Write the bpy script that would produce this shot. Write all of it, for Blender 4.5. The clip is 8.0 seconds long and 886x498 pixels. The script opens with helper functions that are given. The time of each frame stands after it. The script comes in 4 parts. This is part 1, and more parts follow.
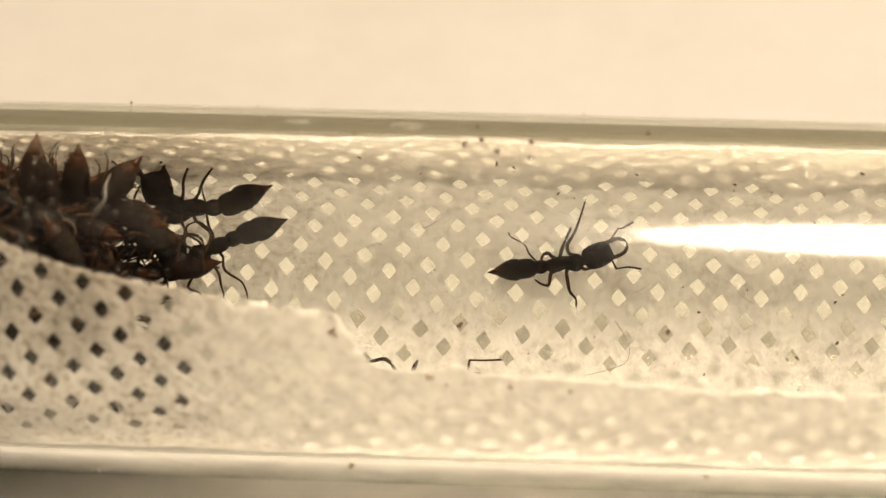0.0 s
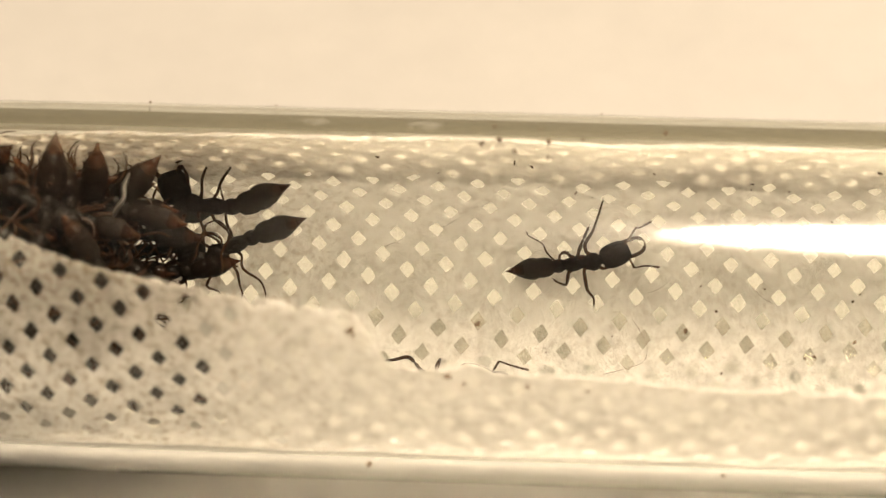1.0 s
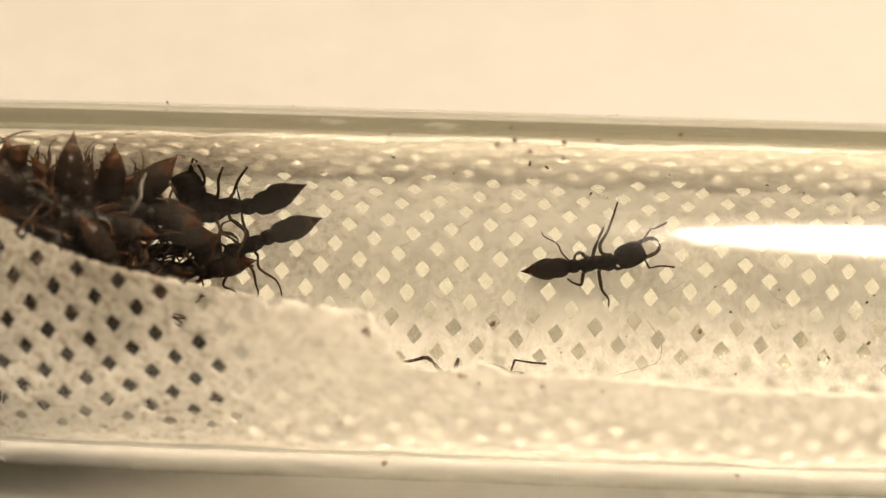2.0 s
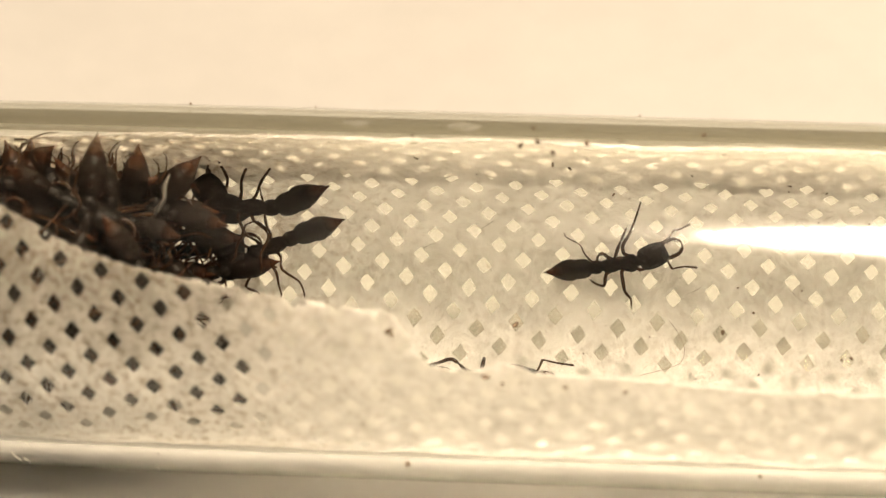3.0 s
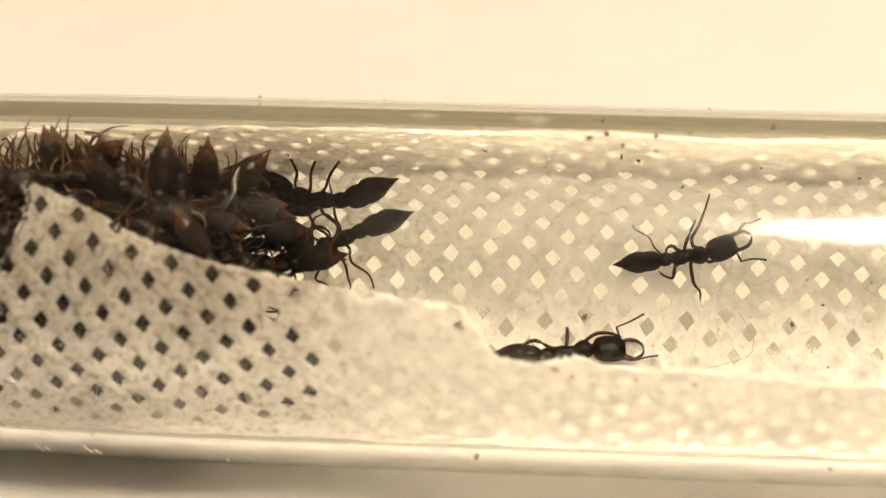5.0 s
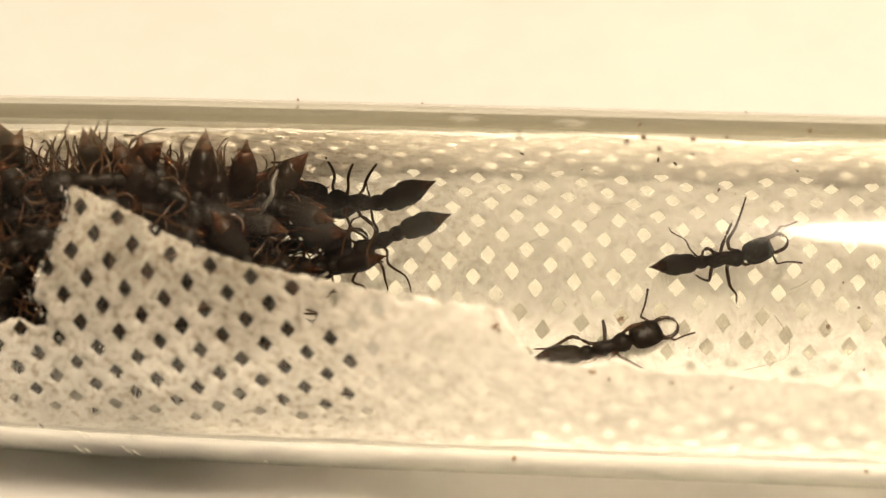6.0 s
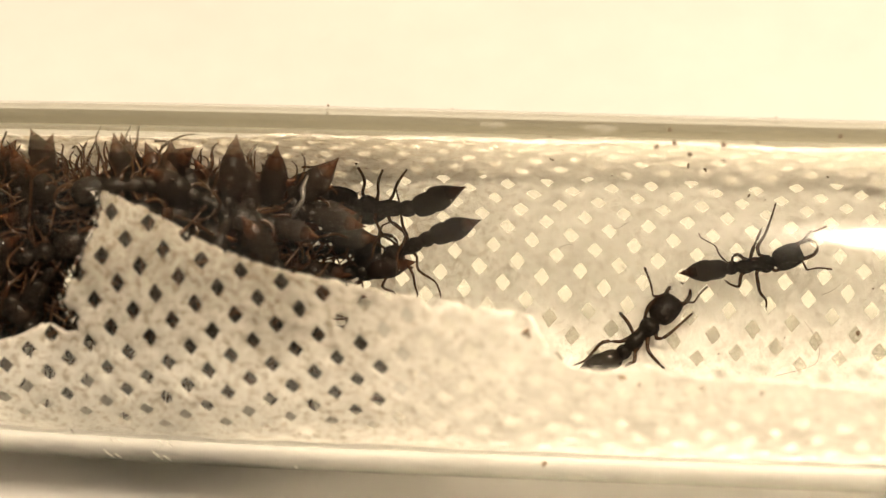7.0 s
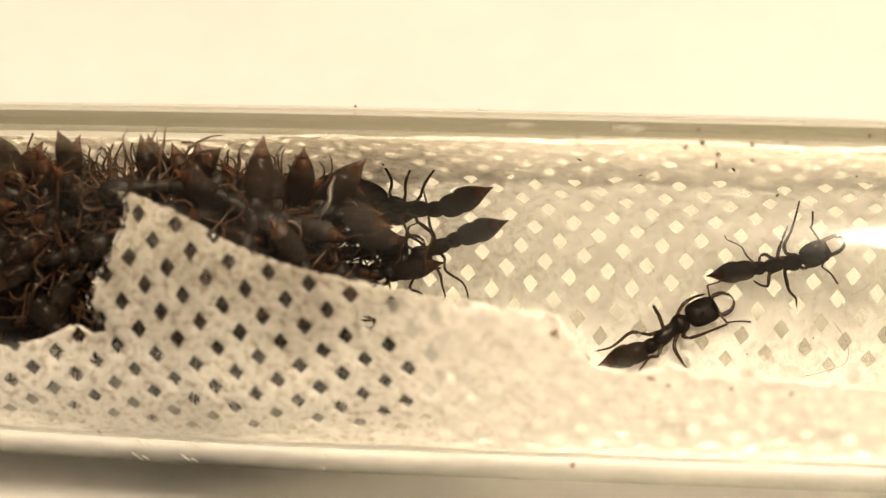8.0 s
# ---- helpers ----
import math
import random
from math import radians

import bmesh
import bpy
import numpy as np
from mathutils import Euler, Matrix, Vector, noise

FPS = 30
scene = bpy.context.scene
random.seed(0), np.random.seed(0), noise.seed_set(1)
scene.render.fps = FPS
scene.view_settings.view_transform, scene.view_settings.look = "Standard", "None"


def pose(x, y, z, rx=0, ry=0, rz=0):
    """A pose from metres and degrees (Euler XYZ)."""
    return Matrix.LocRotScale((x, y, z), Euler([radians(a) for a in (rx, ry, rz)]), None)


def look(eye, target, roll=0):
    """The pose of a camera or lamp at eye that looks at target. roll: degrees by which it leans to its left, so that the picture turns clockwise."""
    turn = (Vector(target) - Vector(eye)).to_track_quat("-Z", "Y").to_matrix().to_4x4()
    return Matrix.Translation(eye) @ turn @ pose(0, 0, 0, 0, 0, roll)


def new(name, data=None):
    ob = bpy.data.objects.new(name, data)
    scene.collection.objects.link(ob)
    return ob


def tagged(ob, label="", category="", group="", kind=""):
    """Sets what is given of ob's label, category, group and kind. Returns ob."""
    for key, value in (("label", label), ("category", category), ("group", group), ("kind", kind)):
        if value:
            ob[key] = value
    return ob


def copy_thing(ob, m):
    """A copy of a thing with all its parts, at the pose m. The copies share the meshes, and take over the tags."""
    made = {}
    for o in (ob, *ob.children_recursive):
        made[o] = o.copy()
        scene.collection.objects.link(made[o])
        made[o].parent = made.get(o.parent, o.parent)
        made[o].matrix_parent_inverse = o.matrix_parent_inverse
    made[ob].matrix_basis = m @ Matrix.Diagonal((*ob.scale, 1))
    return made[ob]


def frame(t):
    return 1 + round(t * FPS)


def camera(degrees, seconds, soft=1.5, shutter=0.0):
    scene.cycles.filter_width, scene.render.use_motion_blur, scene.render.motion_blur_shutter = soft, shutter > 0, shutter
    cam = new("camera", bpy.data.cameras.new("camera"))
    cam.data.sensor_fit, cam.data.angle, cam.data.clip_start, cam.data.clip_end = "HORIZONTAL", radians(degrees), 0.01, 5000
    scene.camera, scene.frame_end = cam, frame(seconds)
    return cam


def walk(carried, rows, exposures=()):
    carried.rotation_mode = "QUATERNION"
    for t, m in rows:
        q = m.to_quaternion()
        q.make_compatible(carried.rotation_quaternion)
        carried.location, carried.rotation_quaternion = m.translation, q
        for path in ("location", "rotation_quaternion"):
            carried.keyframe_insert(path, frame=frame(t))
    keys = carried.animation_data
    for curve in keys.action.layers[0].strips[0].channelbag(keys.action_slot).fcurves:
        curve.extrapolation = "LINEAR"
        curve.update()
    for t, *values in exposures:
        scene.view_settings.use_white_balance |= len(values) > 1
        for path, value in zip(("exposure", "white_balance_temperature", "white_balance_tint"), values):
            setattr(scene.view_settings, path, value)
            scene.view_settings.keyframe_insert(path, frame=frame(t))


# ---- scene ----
import itertools
from functools import lru_cache

MM = 0.001
AM = 0.00095          # the ants' millimetre
AXIS = 0.008          # height of the axis in the tube's own frame
PITCH = 50.0          # turn of the tube's own frame about its axis
# the tube's own frame: x along the tube, z towards the viewer, y up across the tube
TUBE = pose(0, 0, AXIS + 0.00012, PITCH) @ pose(0, 0, -AXIS)

cam = camera(18.0, 8.0, soft=1.3)
cam.data.dof.use_dof, cam.data.dof.focus_distance, cam.data.dof.aperture_fstop = True, 0.1270, 46.0
PATH = [
    (0.0, 1.298, -0.244, 129.573, 1.189, 2.355, 1.641),
    (0.5, 1.461, -0.227, 129.667, 1.160, 2.602, 1.624),
    (1.0, 1.499, 0.037, 129.835, 1.045, 2.811, 1.700),
    (1.5, 1.510, 0.058, 130.109, 1.039, 2.968, 1.786),
    (3.0, 1.251, -0.015, 130.403, 1.090, 3.465, 1.815),
    (3.5, 1.421, -0.066, 130.486, 1.077, 3.811, 1.770),
    (4.0, 1.320, 0.081, 130.431, 0.967, 4.144, 1.765),
    (4.5, 1.241, 0.045, 130.470, 0.911, 4.487, 1.768),
    (6.0, 0.784, 0.282, 131.087, 0.841, 5.402, 1.843),
    (6.5, 0.689, 0.195, 131.281, 0.947, 5.682, 1.887),
    (7.0, 0.511, 0.145, 131.198, 1.021, 5.883, 1.901),
    (7.5, 0.239, 0.195, 131.026, 1.013, 6.067, 1.819),
    (8.0, 0.271, 0.175, 130.907, 1.008, 6.355, 1.767),
]
EXPOSURES = [(0.0, -0.11), (1.5, -0.08), (3.0, 0.0), (4.5, 0.08), (6.0, 0.19), (8.0, 0.28)]
walk(cam, [(t, TUBE @ pose(x * MM, y * MM, z * MM, rx, ry, rz)) for t, x, y, z, rx, ry, rz in PATH], EXPOSURES)

# ---- light ----
world = bpy.data.worlds.new("room_air")
scene.world = world
world.use_nodes = True
world.node_tree.nodes["Background"].inputs["Color"].default_value = (1.0, 0.9, 0.72, 1)
world.node_tree.nodes["Background"].inputs["Strength"].default_value = 0.02


def disc_lamp(name, eye, target, size, watts, colour):
    data = bpy.data.lights.new(name, "AREA")
    data.shape, data.size, data.energy, data.color = "DISK", size, watts, colour
    ob = new(name, data)
    ob.matrix_world = look(eye, target)
    return ob


LAMP = TUBE @ Vector((0.0795, 0.271, 0.309))
WARM = (1.0, 0.795, 0.588)
disc_lamp("desk_lamp_light", LAMP, (0, 0, AXIS), 0.127, 4.35, WARM)
# unseen fill aimed at the north wall to brighten the glass rim
disc_lamp("wall_fill_light", (0.6, 1.45, 1.70), (0.1, 1.9, 0), 0.5, 45.0, WARM)


# ---- materials ----
def mat(name, colour, rough=0.6, metal=0.0, spec=0.5):
    m = bpy.data.materials.new(name)
    m.use_nodes = True
    n = m.node_tree.nodes["Principled BSDF"]
    n.inputs["Base Color"].default_value = (*colour, 1)
    n.inputs["Roughness"].default_value = rough
    n.inputs["Metallic"].default_value = metal
    n.inputs["Specular IOR Level"].default_value = spec
    return m, m.node_tree.nodes, m.node_tree.links, n


def noise_tex(nodes, links, scale, detail=4.0, rough=0.6, coord="Object"):
    tc = nodes.new("ShaderNodeTexCoord")
    t = nodes.new("ShaderNodeTexNoise")
    t.inputs["Scale"].default_value = scale
    t.inputs["Detail"].default_value = detail
    t.inputs["Roughness"].default_value = rough
    links.new(tc.outputs[coord], t.inputs["Vector"])
    return t


def ramp(nodes, links, fac, stops):
    r = nodes.new("ShaderNodeValToRGB")
    while len(r.color_ramp.elements) < len(stops):
        r.color_ramp.elements.new(0.5)
    for e, (p, c) in zip(r.color_ramp.elements, stops):
        e.position, e.color = p, (*c, 1)
    links.new(fac, r.inputs["Fac"])
    return r


def bump(nodes, links, height, target, strength, distance):
    b = nodes.new("ShaderNodeBump")
    b.inputs["Strength"].default_value = strength
    b.inputs["Distance"].default_value = distance
    links.new(height, b.inputs["Height"])
    links.new(b.outputs["Normal"], target.inputs["Normal"])


def grained(name, dark, light, scale, rough=0.6, relief=0.3, depth=0.00003, spec=0.5, coord="Object"):
    m, nodes, links, n = mat(name, light, rough, 0, spec)
    a = noise_tex(nodes, links, scale, 6, 0.65, coord)
    b = noise_tex(nodes, links, scale * 7, 3, 0.6, coord)
    mix = nodes.new("ShaderNodeMath")
    mix.operation = "MULTIPLY_ADD"
    mix.inputs[1].default_value = 0.35
    links.new(b.outputs["Fac"], mix.inputs[0])
    half = nodes.new("ShaderNodeMath")
    half.operation = "MULTIPLY"
    half.inputs[1].default_value = 0.65
    links.new(a.outputs["Fac"], half.inputs[0])
    links.new(half.outputs[0], mix.inputs[2])
    r = ramp(nodes, links, mix.outputs[0], [(0.36, dark), (0.64, light)])
    links.new(r.outputs["Color"], n.inputs["Base Color"])
    bump(nodes, links, b.outputs["Fac"], n, relief, depth)
    return m


M_TABLE = grained("white_laminate", (0.345, 0.342, 0.328), (0.378, 0.375, 0.360), 60, 0.45, 0.05, 0.00005)
# unseen walls and ceiling, coloured dark to keep reflections off the glass
M_DIM = grained("darkened_plaster", (0.13, 0.12, 0.105), (0.17, 0.155, 0.135), 6, 0.9, 0.2, 0.001)
# unseen north wall and floor, paled to lighten what the glass rim shows
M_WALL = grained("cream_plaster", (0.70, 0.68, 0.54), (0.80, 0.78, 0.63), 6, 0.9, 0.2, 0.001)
M_FLOOR = grained("pale_wood", (0.38, 0.32, 0.24), (0.50, 0.43, 0.33), 9, 0.5, 0.2, 0.001)
M_CUTICLE = grained("dark_cuticle", (0.001, 0.0008, 0.0006), (0.0072, 0.0053, 0.0041), 4500, 0.20, 0.4, 0.00003, 0.085)
M_GASTER = grained("brown_cuticle", (0.001, 0.0007, 0.0005), (0.0065, 0.004, 0.0028), 4200, 0.15, 0.45, 0.000016, 0.13)
M_LEG = grained("leg_cuticle", (0.004, 0.0022, 0.0012), (0.026, 0.0125, 0.0058), 9000, 0.22, 0.35, 0.000006, 0.22)


def let_through(m, share, colour):
    """Thin horn lets some red-brown light pass."""
    nodes, links = m.node_tree.nodes, m.node_tree.links
    horn = nodes.new("ShaderNodeBsdfTranslucent")
    horn.inputs["Color"].default_value = (*colour, 1)
    mix = nodes.new("ShaderNodeMixShader")
    if isinstance(share, float):
        mix.inputs[0].default_value = share
    else:
        links.new(share, mix.inputs[0])
    links.new(nodes["Principled BSDF"].outputs[0], mix.inputs[1])
    links.new(horn.outputs[0], mix.inputs[2])
    links.new(mix.outputs[0], nodes["Material Output"].inputs["Surface"])


let_through(M_LEG, 0.12, (0.36, 0.16, 0.06))


def gaster_material():
    """Dark cuticle that pales to translucent amber-brown towards the pointed end."""
    m = grained("banded_cuticle", (0.001, 0.0007, 0.0005), (0.0065, 0.004, 0.0028), 4200, 0.10, 0.45, 0.000016, 0.20)
    nodes, links = m.node_tree.nodes, m.node_tree.links
    n = nodes["Principled BSDF"]
    dark = n.inputs["Base Color"].links[0].from_socket
    tc = nodes.new("ShaderNodeTexCoord")
    xyz = nodes.new("ShaderNodeSeparateXYZ")
    links.new(tc.outputs["Object"], xyz.inputs[0])
    far = nodes.new("ShaderNodeMapRange")
    far.inputs["From Min"].default_value = -0.0013
    far.inputs["From Max"].default_value = -0.0021
    links.new(xyz.outputs["X"], far.inputs["Value"])
    mix = nodes.new("ShaderNodeMix")
    mix.data_type = "RGBA"
    links.new(far.outputs[0], mix.inputs["Factor"])
    links.new(dark, mix.inputs[6])
    mix.inputs[7].default_value = (0.021, 0.0074, 0.0031, 1)
    links.new(mix.outputs[2], n.inputs["Base Color"])
    share = nodes.new("ShaderNodeMath")
    share.operation = "MULTIPLY"
    share.inputs[1].default_value = 0.065
    links.new(far.outputs[0], share.inputs[0])
    let_through(m, share.outputs[0], (0.50, 0.15, 0.035))
    return m


M_REAR = gaster_material()
M_DIRT = grained("brown_dirt", (0.045, 0.03, 0.018), (0.17, 0.115, 0.07), 3000, 0.9, 0.6, 0.00003)
M_FIBRE = mat("white_fibre", (0.72, 0.70, 0.66), 0.12, 0, 0.9)[0]


def film_material():
    m = bpy.data.materials.new("dried_film")
    m.use_nodes = True
    nodes, links = m.node_tree.nodes, m.node_tree.links
    n = nodes["Principled BSDF"]
    n.inputs["Base Color"].default_value = (0.8, 0.8, 0.74, 1)
    n.inputs["Roughness"].default_value = 0.7
    t = noise_tex(nodes, links, 2500, 4, 0.6)
    r = ramp(nodes, links, t.outputs["Fac"], [(0.35, (0.02, 0.02, 0.02)), (0.7, (0.14, 0.14, 0.14))])
    links.new(r.outputs["Color"], n.inputs["Alpha"])
    return m


M_FILM = film_material()
M_SKIN = grained("dry_skin", (0.01, 0.008, 0.006), (0.03, 0.025, 0.02), 5000, 0.5, 0.5, 0.00002)
M_SCRATCH = grained("scratched_glass", (0.40, 0.40, 0.34), (0.66, 0.66, 0.58), 6000, 0.4)
M_THREAD = mat("dark_thread", (0.12, 0.08, 0.05), 0.6)[0]


def glass_material():
    m = bpy.data.materials.new("clear_glass")
    m.use_nodes = True
    nodes, links = m.node_tree.nodes, m.node_tree.links
    nodes.remove(nodes["Principled BSDF"])
    g = nodes.new("ShaderNodeBsdfGlass")
    g.inputs["IOR"].default_value = 1.47
    g.inputs["Roughness"].default_value = 0.0
    g.inputs["Color"].default_value = (0.981, 0.986, 0.962, 1)
    grease = nodes.new("ShaderNodeBsdfGlossy")
    grease.inputs["Roughness"].default_value = 0.13
    film = nodes.new("ShaderNodeMixShader")
    film.inputs[0].default_value = 0.010
    links.new(g.outputs[0], film.inputs[1])
    links.new(grease.outputs[0], film.inputs[2])
    links.new(film.outputs[0], nodes["Material Output"].inputs["Surface"])
    return m


def paper_material():
    """Thin pressed fibre cloth: streaks of fibre in three directions over a cloudy ground, most light passing through."""
    m = bpy.data.materials.new("perforated_fibre_cloth")
    m.use_nodes = True
    nodes, links = m.node_tree.nodes, m.node_tree.links
    nodes.remove(nodes["Principled BSDF"])
    uv = nodes.new("ShaderNodeTexCoord")
    strands = None
    for angle, along in ((20, 1.6), (80, 1.9), (140, 1.4), (110, 2.4)):
        turn = nodes.new("ShaderNodeMapping")
        turn.inputs["Rotation"].default_value = (0, 0, radians(angle))
        links.new(uv.outputs["UV"], turn.inputs["Vector"])
        stretch = nodes.new("ShaderNodeMapping")
        stretch.inputs["Scale"].default_value = (along, 15.0, 1)
        stretch.inputs["Location"].default_value = (angle, angle * 0.37, 0)
        links.new(turn.outputs[0], stretch.inputs["Vector"])
        t = nodes.new("ShaderNodeTexNoise")
        t.inputs["Scale"].default_value = 1.0
        t.inputs["Detail"].default_value = 3.0
        t.inputs["Distortion"].default_value = 0.6
        links.new(stretch.outputs[0], t.inputs["Vector"])
        r = ramp(nodes, links, t.outputs["Fac"], [(0.52, (0, 0, 0)), (0.68, (1, 1, 1))])
        if strands is None:
            strands = r.outputs["Color"]
        else:
            top = nodes.new("ShaderNodeMath")
            top.operation = "MAXIMUM"
            links.new(strands, top.inputs[0])
            links.new(r.outputs["Color"], top.inputs[1])
            strands = top.outputs[0]
    cloud = nodes.new("ShaderNodeTexNoise")
    cloud.inputs["Scale"].default_value = 2.6
    cloud.inputs["Detail"].default_value = 7.0
    cloud.inputs["Roughness"].default_value = 0.72
    links.new(uv.outputs["UV"], cloud.inputs["Vector"])
    blend = nodes.new("ShaderNodeMath")
    blend.operation = "MULTIPLY_ADD"
    blend.inputs[1].default_value = 0.45
    links.new(strands, blend.inputs[0])
    links.new(cloud.outputs["Fac"], blend.inputs[2])
    col = ramp(nodes, links, blend.outputs[0], [(0.46, (0.85, 0.846, 0.83)), (0.84, (0.99, 0.988, 0.98))])
    # faint brownish soiling in patches; by the nest it deepens to carry shade too
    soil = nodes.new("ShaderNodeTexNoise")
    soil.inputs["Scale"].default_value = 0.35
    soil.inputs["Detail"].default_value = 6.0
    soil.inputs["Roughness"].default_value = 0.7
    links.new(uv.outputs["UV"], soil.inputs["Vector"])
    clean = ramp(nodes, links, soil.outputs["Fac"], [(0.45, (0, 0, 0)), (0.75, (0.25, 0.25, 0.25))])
    soil_shade = ramp(nodes, links, soil.outputs["Fac"], [(0.30, (0.55, 0.55, 0.55)), (0.65, (1.0, 1.0, 1.0))])
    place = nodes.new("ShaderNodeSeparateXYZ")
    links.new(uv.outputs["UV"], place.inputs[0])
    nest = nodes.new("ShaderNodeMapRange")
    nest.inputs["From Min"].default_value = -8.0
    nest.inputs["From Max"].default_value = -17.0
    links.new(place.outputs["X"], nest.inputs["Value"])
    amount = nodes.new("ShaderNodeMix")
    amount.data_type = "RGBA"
    # darkest towards the flap's free edge, soiling and painted shade together
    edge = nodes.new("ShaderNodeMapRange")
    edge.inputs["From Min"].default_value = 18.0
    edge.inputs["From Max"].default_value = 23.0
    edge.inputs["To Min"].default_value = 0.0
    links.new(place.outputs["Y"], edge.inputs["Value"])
    shade_mask = nodes.new("ShaderNodeMath")
    shade_mask.operation = "MULTIPLY"
    links.new(nest.outputs[0], shade_mask.inputs[0])
    # darkens the crest over the nest, shade put into the colour
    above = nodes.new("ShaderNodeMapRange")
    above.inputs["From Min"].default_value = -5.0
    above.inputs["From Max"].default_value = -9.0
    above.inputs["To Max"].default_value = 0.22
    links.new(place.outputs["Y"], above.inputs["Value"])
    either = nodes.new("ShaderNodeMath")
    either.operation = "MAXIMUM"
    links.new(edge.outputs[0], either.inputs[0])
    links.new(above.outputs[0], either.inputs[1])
    links.new(either.outputs[0], shade_mask.inputs[1])
    links.new(shade_mask.outputs[0], amount.inputs["Factor"])
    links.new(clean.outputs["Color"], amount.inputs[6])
    links.new(soil_shade.outputs["Color"], amount.inputs[7])
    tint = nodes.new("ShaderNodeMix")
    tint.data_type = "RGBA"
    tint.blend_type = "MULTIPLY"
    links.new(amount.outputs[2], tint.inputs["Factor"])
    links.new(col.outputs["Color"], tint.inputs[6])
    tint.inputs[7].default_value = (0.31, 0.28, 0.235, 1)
    # small brown flecks
    fleck = nodes.new("ShaderNodeTexNoise")
    fleck.inputs["Scale"].default_value = 2.8
    fleck.inputs["Detail"].default_value = 3.0
    fleck.inputs["Roughness"].default_value = 0.6
    links.new(uv.outputs["UV"], fleck.inputs["Vector"])
    spots = ramp(nodes, links, fleck.outputs["Fac"], [(0.48, (0, 0, 0)), (0.66, (1, 1, 1))])
    speck = nodes.new("ShaderNodeMix")
    speck.data_type = "RGBA"
    speck.blend_type = "MULTIPLY"
    dense = nodes.new("ShaderNodeMapRange")
    dense.inputs["To Min"].default_value = 0.3
    links.new(nest.outputs[0], dense.inputs["Value"])
    share = nodes.new("ShaderNodeMath")
    share.operation = "MULTIPLY"
    links.new(spots.outputs["Color"], share.inputs[0])
    links.new(dense.outputs[0], share.inputs[1])
    links.new(share.outputs[0], speck.inputs["Factor"])
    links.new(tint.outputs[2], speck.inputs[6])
    speck.inputs[7].default_value = (0.62, 0.56, 0.49, 1)
    d = nodes.new("ShaderNodeBsdfDiffuse")
    tr = nodes.new("ShaderNodeBsdfTranslucent")
    gloss = nodes.new("ShaderNodeBsdfGlossy")
    gloss.inputs["Roughness"].default_value = 0.36
    gloss.inputs["Color"].default_value = (0.95, 0.95, 0.92, 1)
    thin = nodes.new("ShaderNodeMapRange")
    thin.inputs["From Min"].default_value = 0.49
    thin.inputs["From Max"].default_value = 0.95
    thin.inputs["To Min"].default_value = 0.87
    thin.inputs["To Max"].default_value = 0.73
    links.new(blend.outputs[0], thin.inputs["Value"])
    mix = nodes.new("ShaderNodeMixShader")
    links.new(thin.outputs[0], mix.inputs[0])
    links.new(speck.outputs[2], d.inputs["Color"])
    dense_weave = nodes.new("ShaderNodeMix")
    dense_weave.data_type = "RGBA"
    dense_weave.blend_type = "MULTIPLY"
    dense_weave.inputs["Factor"].default_value = 1.0
    dense_weave.inputs[7].default_value = (0.91, 0.905, 0.90, 1)
    links.new(speck.outputs[2], dense_weave.inputs[6])
    links.new(dense_weave.outputs[2], tr.inputs["Color"])
    links.new(d.outputs[0], mix.inputs[1])
    links.new(tr.outputs[0], mix.inputs[2])
    sheen = nodes.new("ShaderNodeMath")
    sheen.operation = "MULTIPLY"
    sheen.inputs[1].default_value = 0.022
    links.new(strands, sheen.inputs[0])
    last = nodes.new("ShaderNodeMixShader")
    links.new(sheen.outputs[0], last.inputs[0])
    links.new(mix.outputs[0], last.inputs[1])
    links.new(gloss.outputs[0], last.inputs[2])
    links.new(last.outputs[0], nodes["Material Output"].inputs["Surface"])
    for shader in (d, gloss):
        bump(nodes, links, blend.outputs[0], shader, 0.9, 0.00005)
    return m


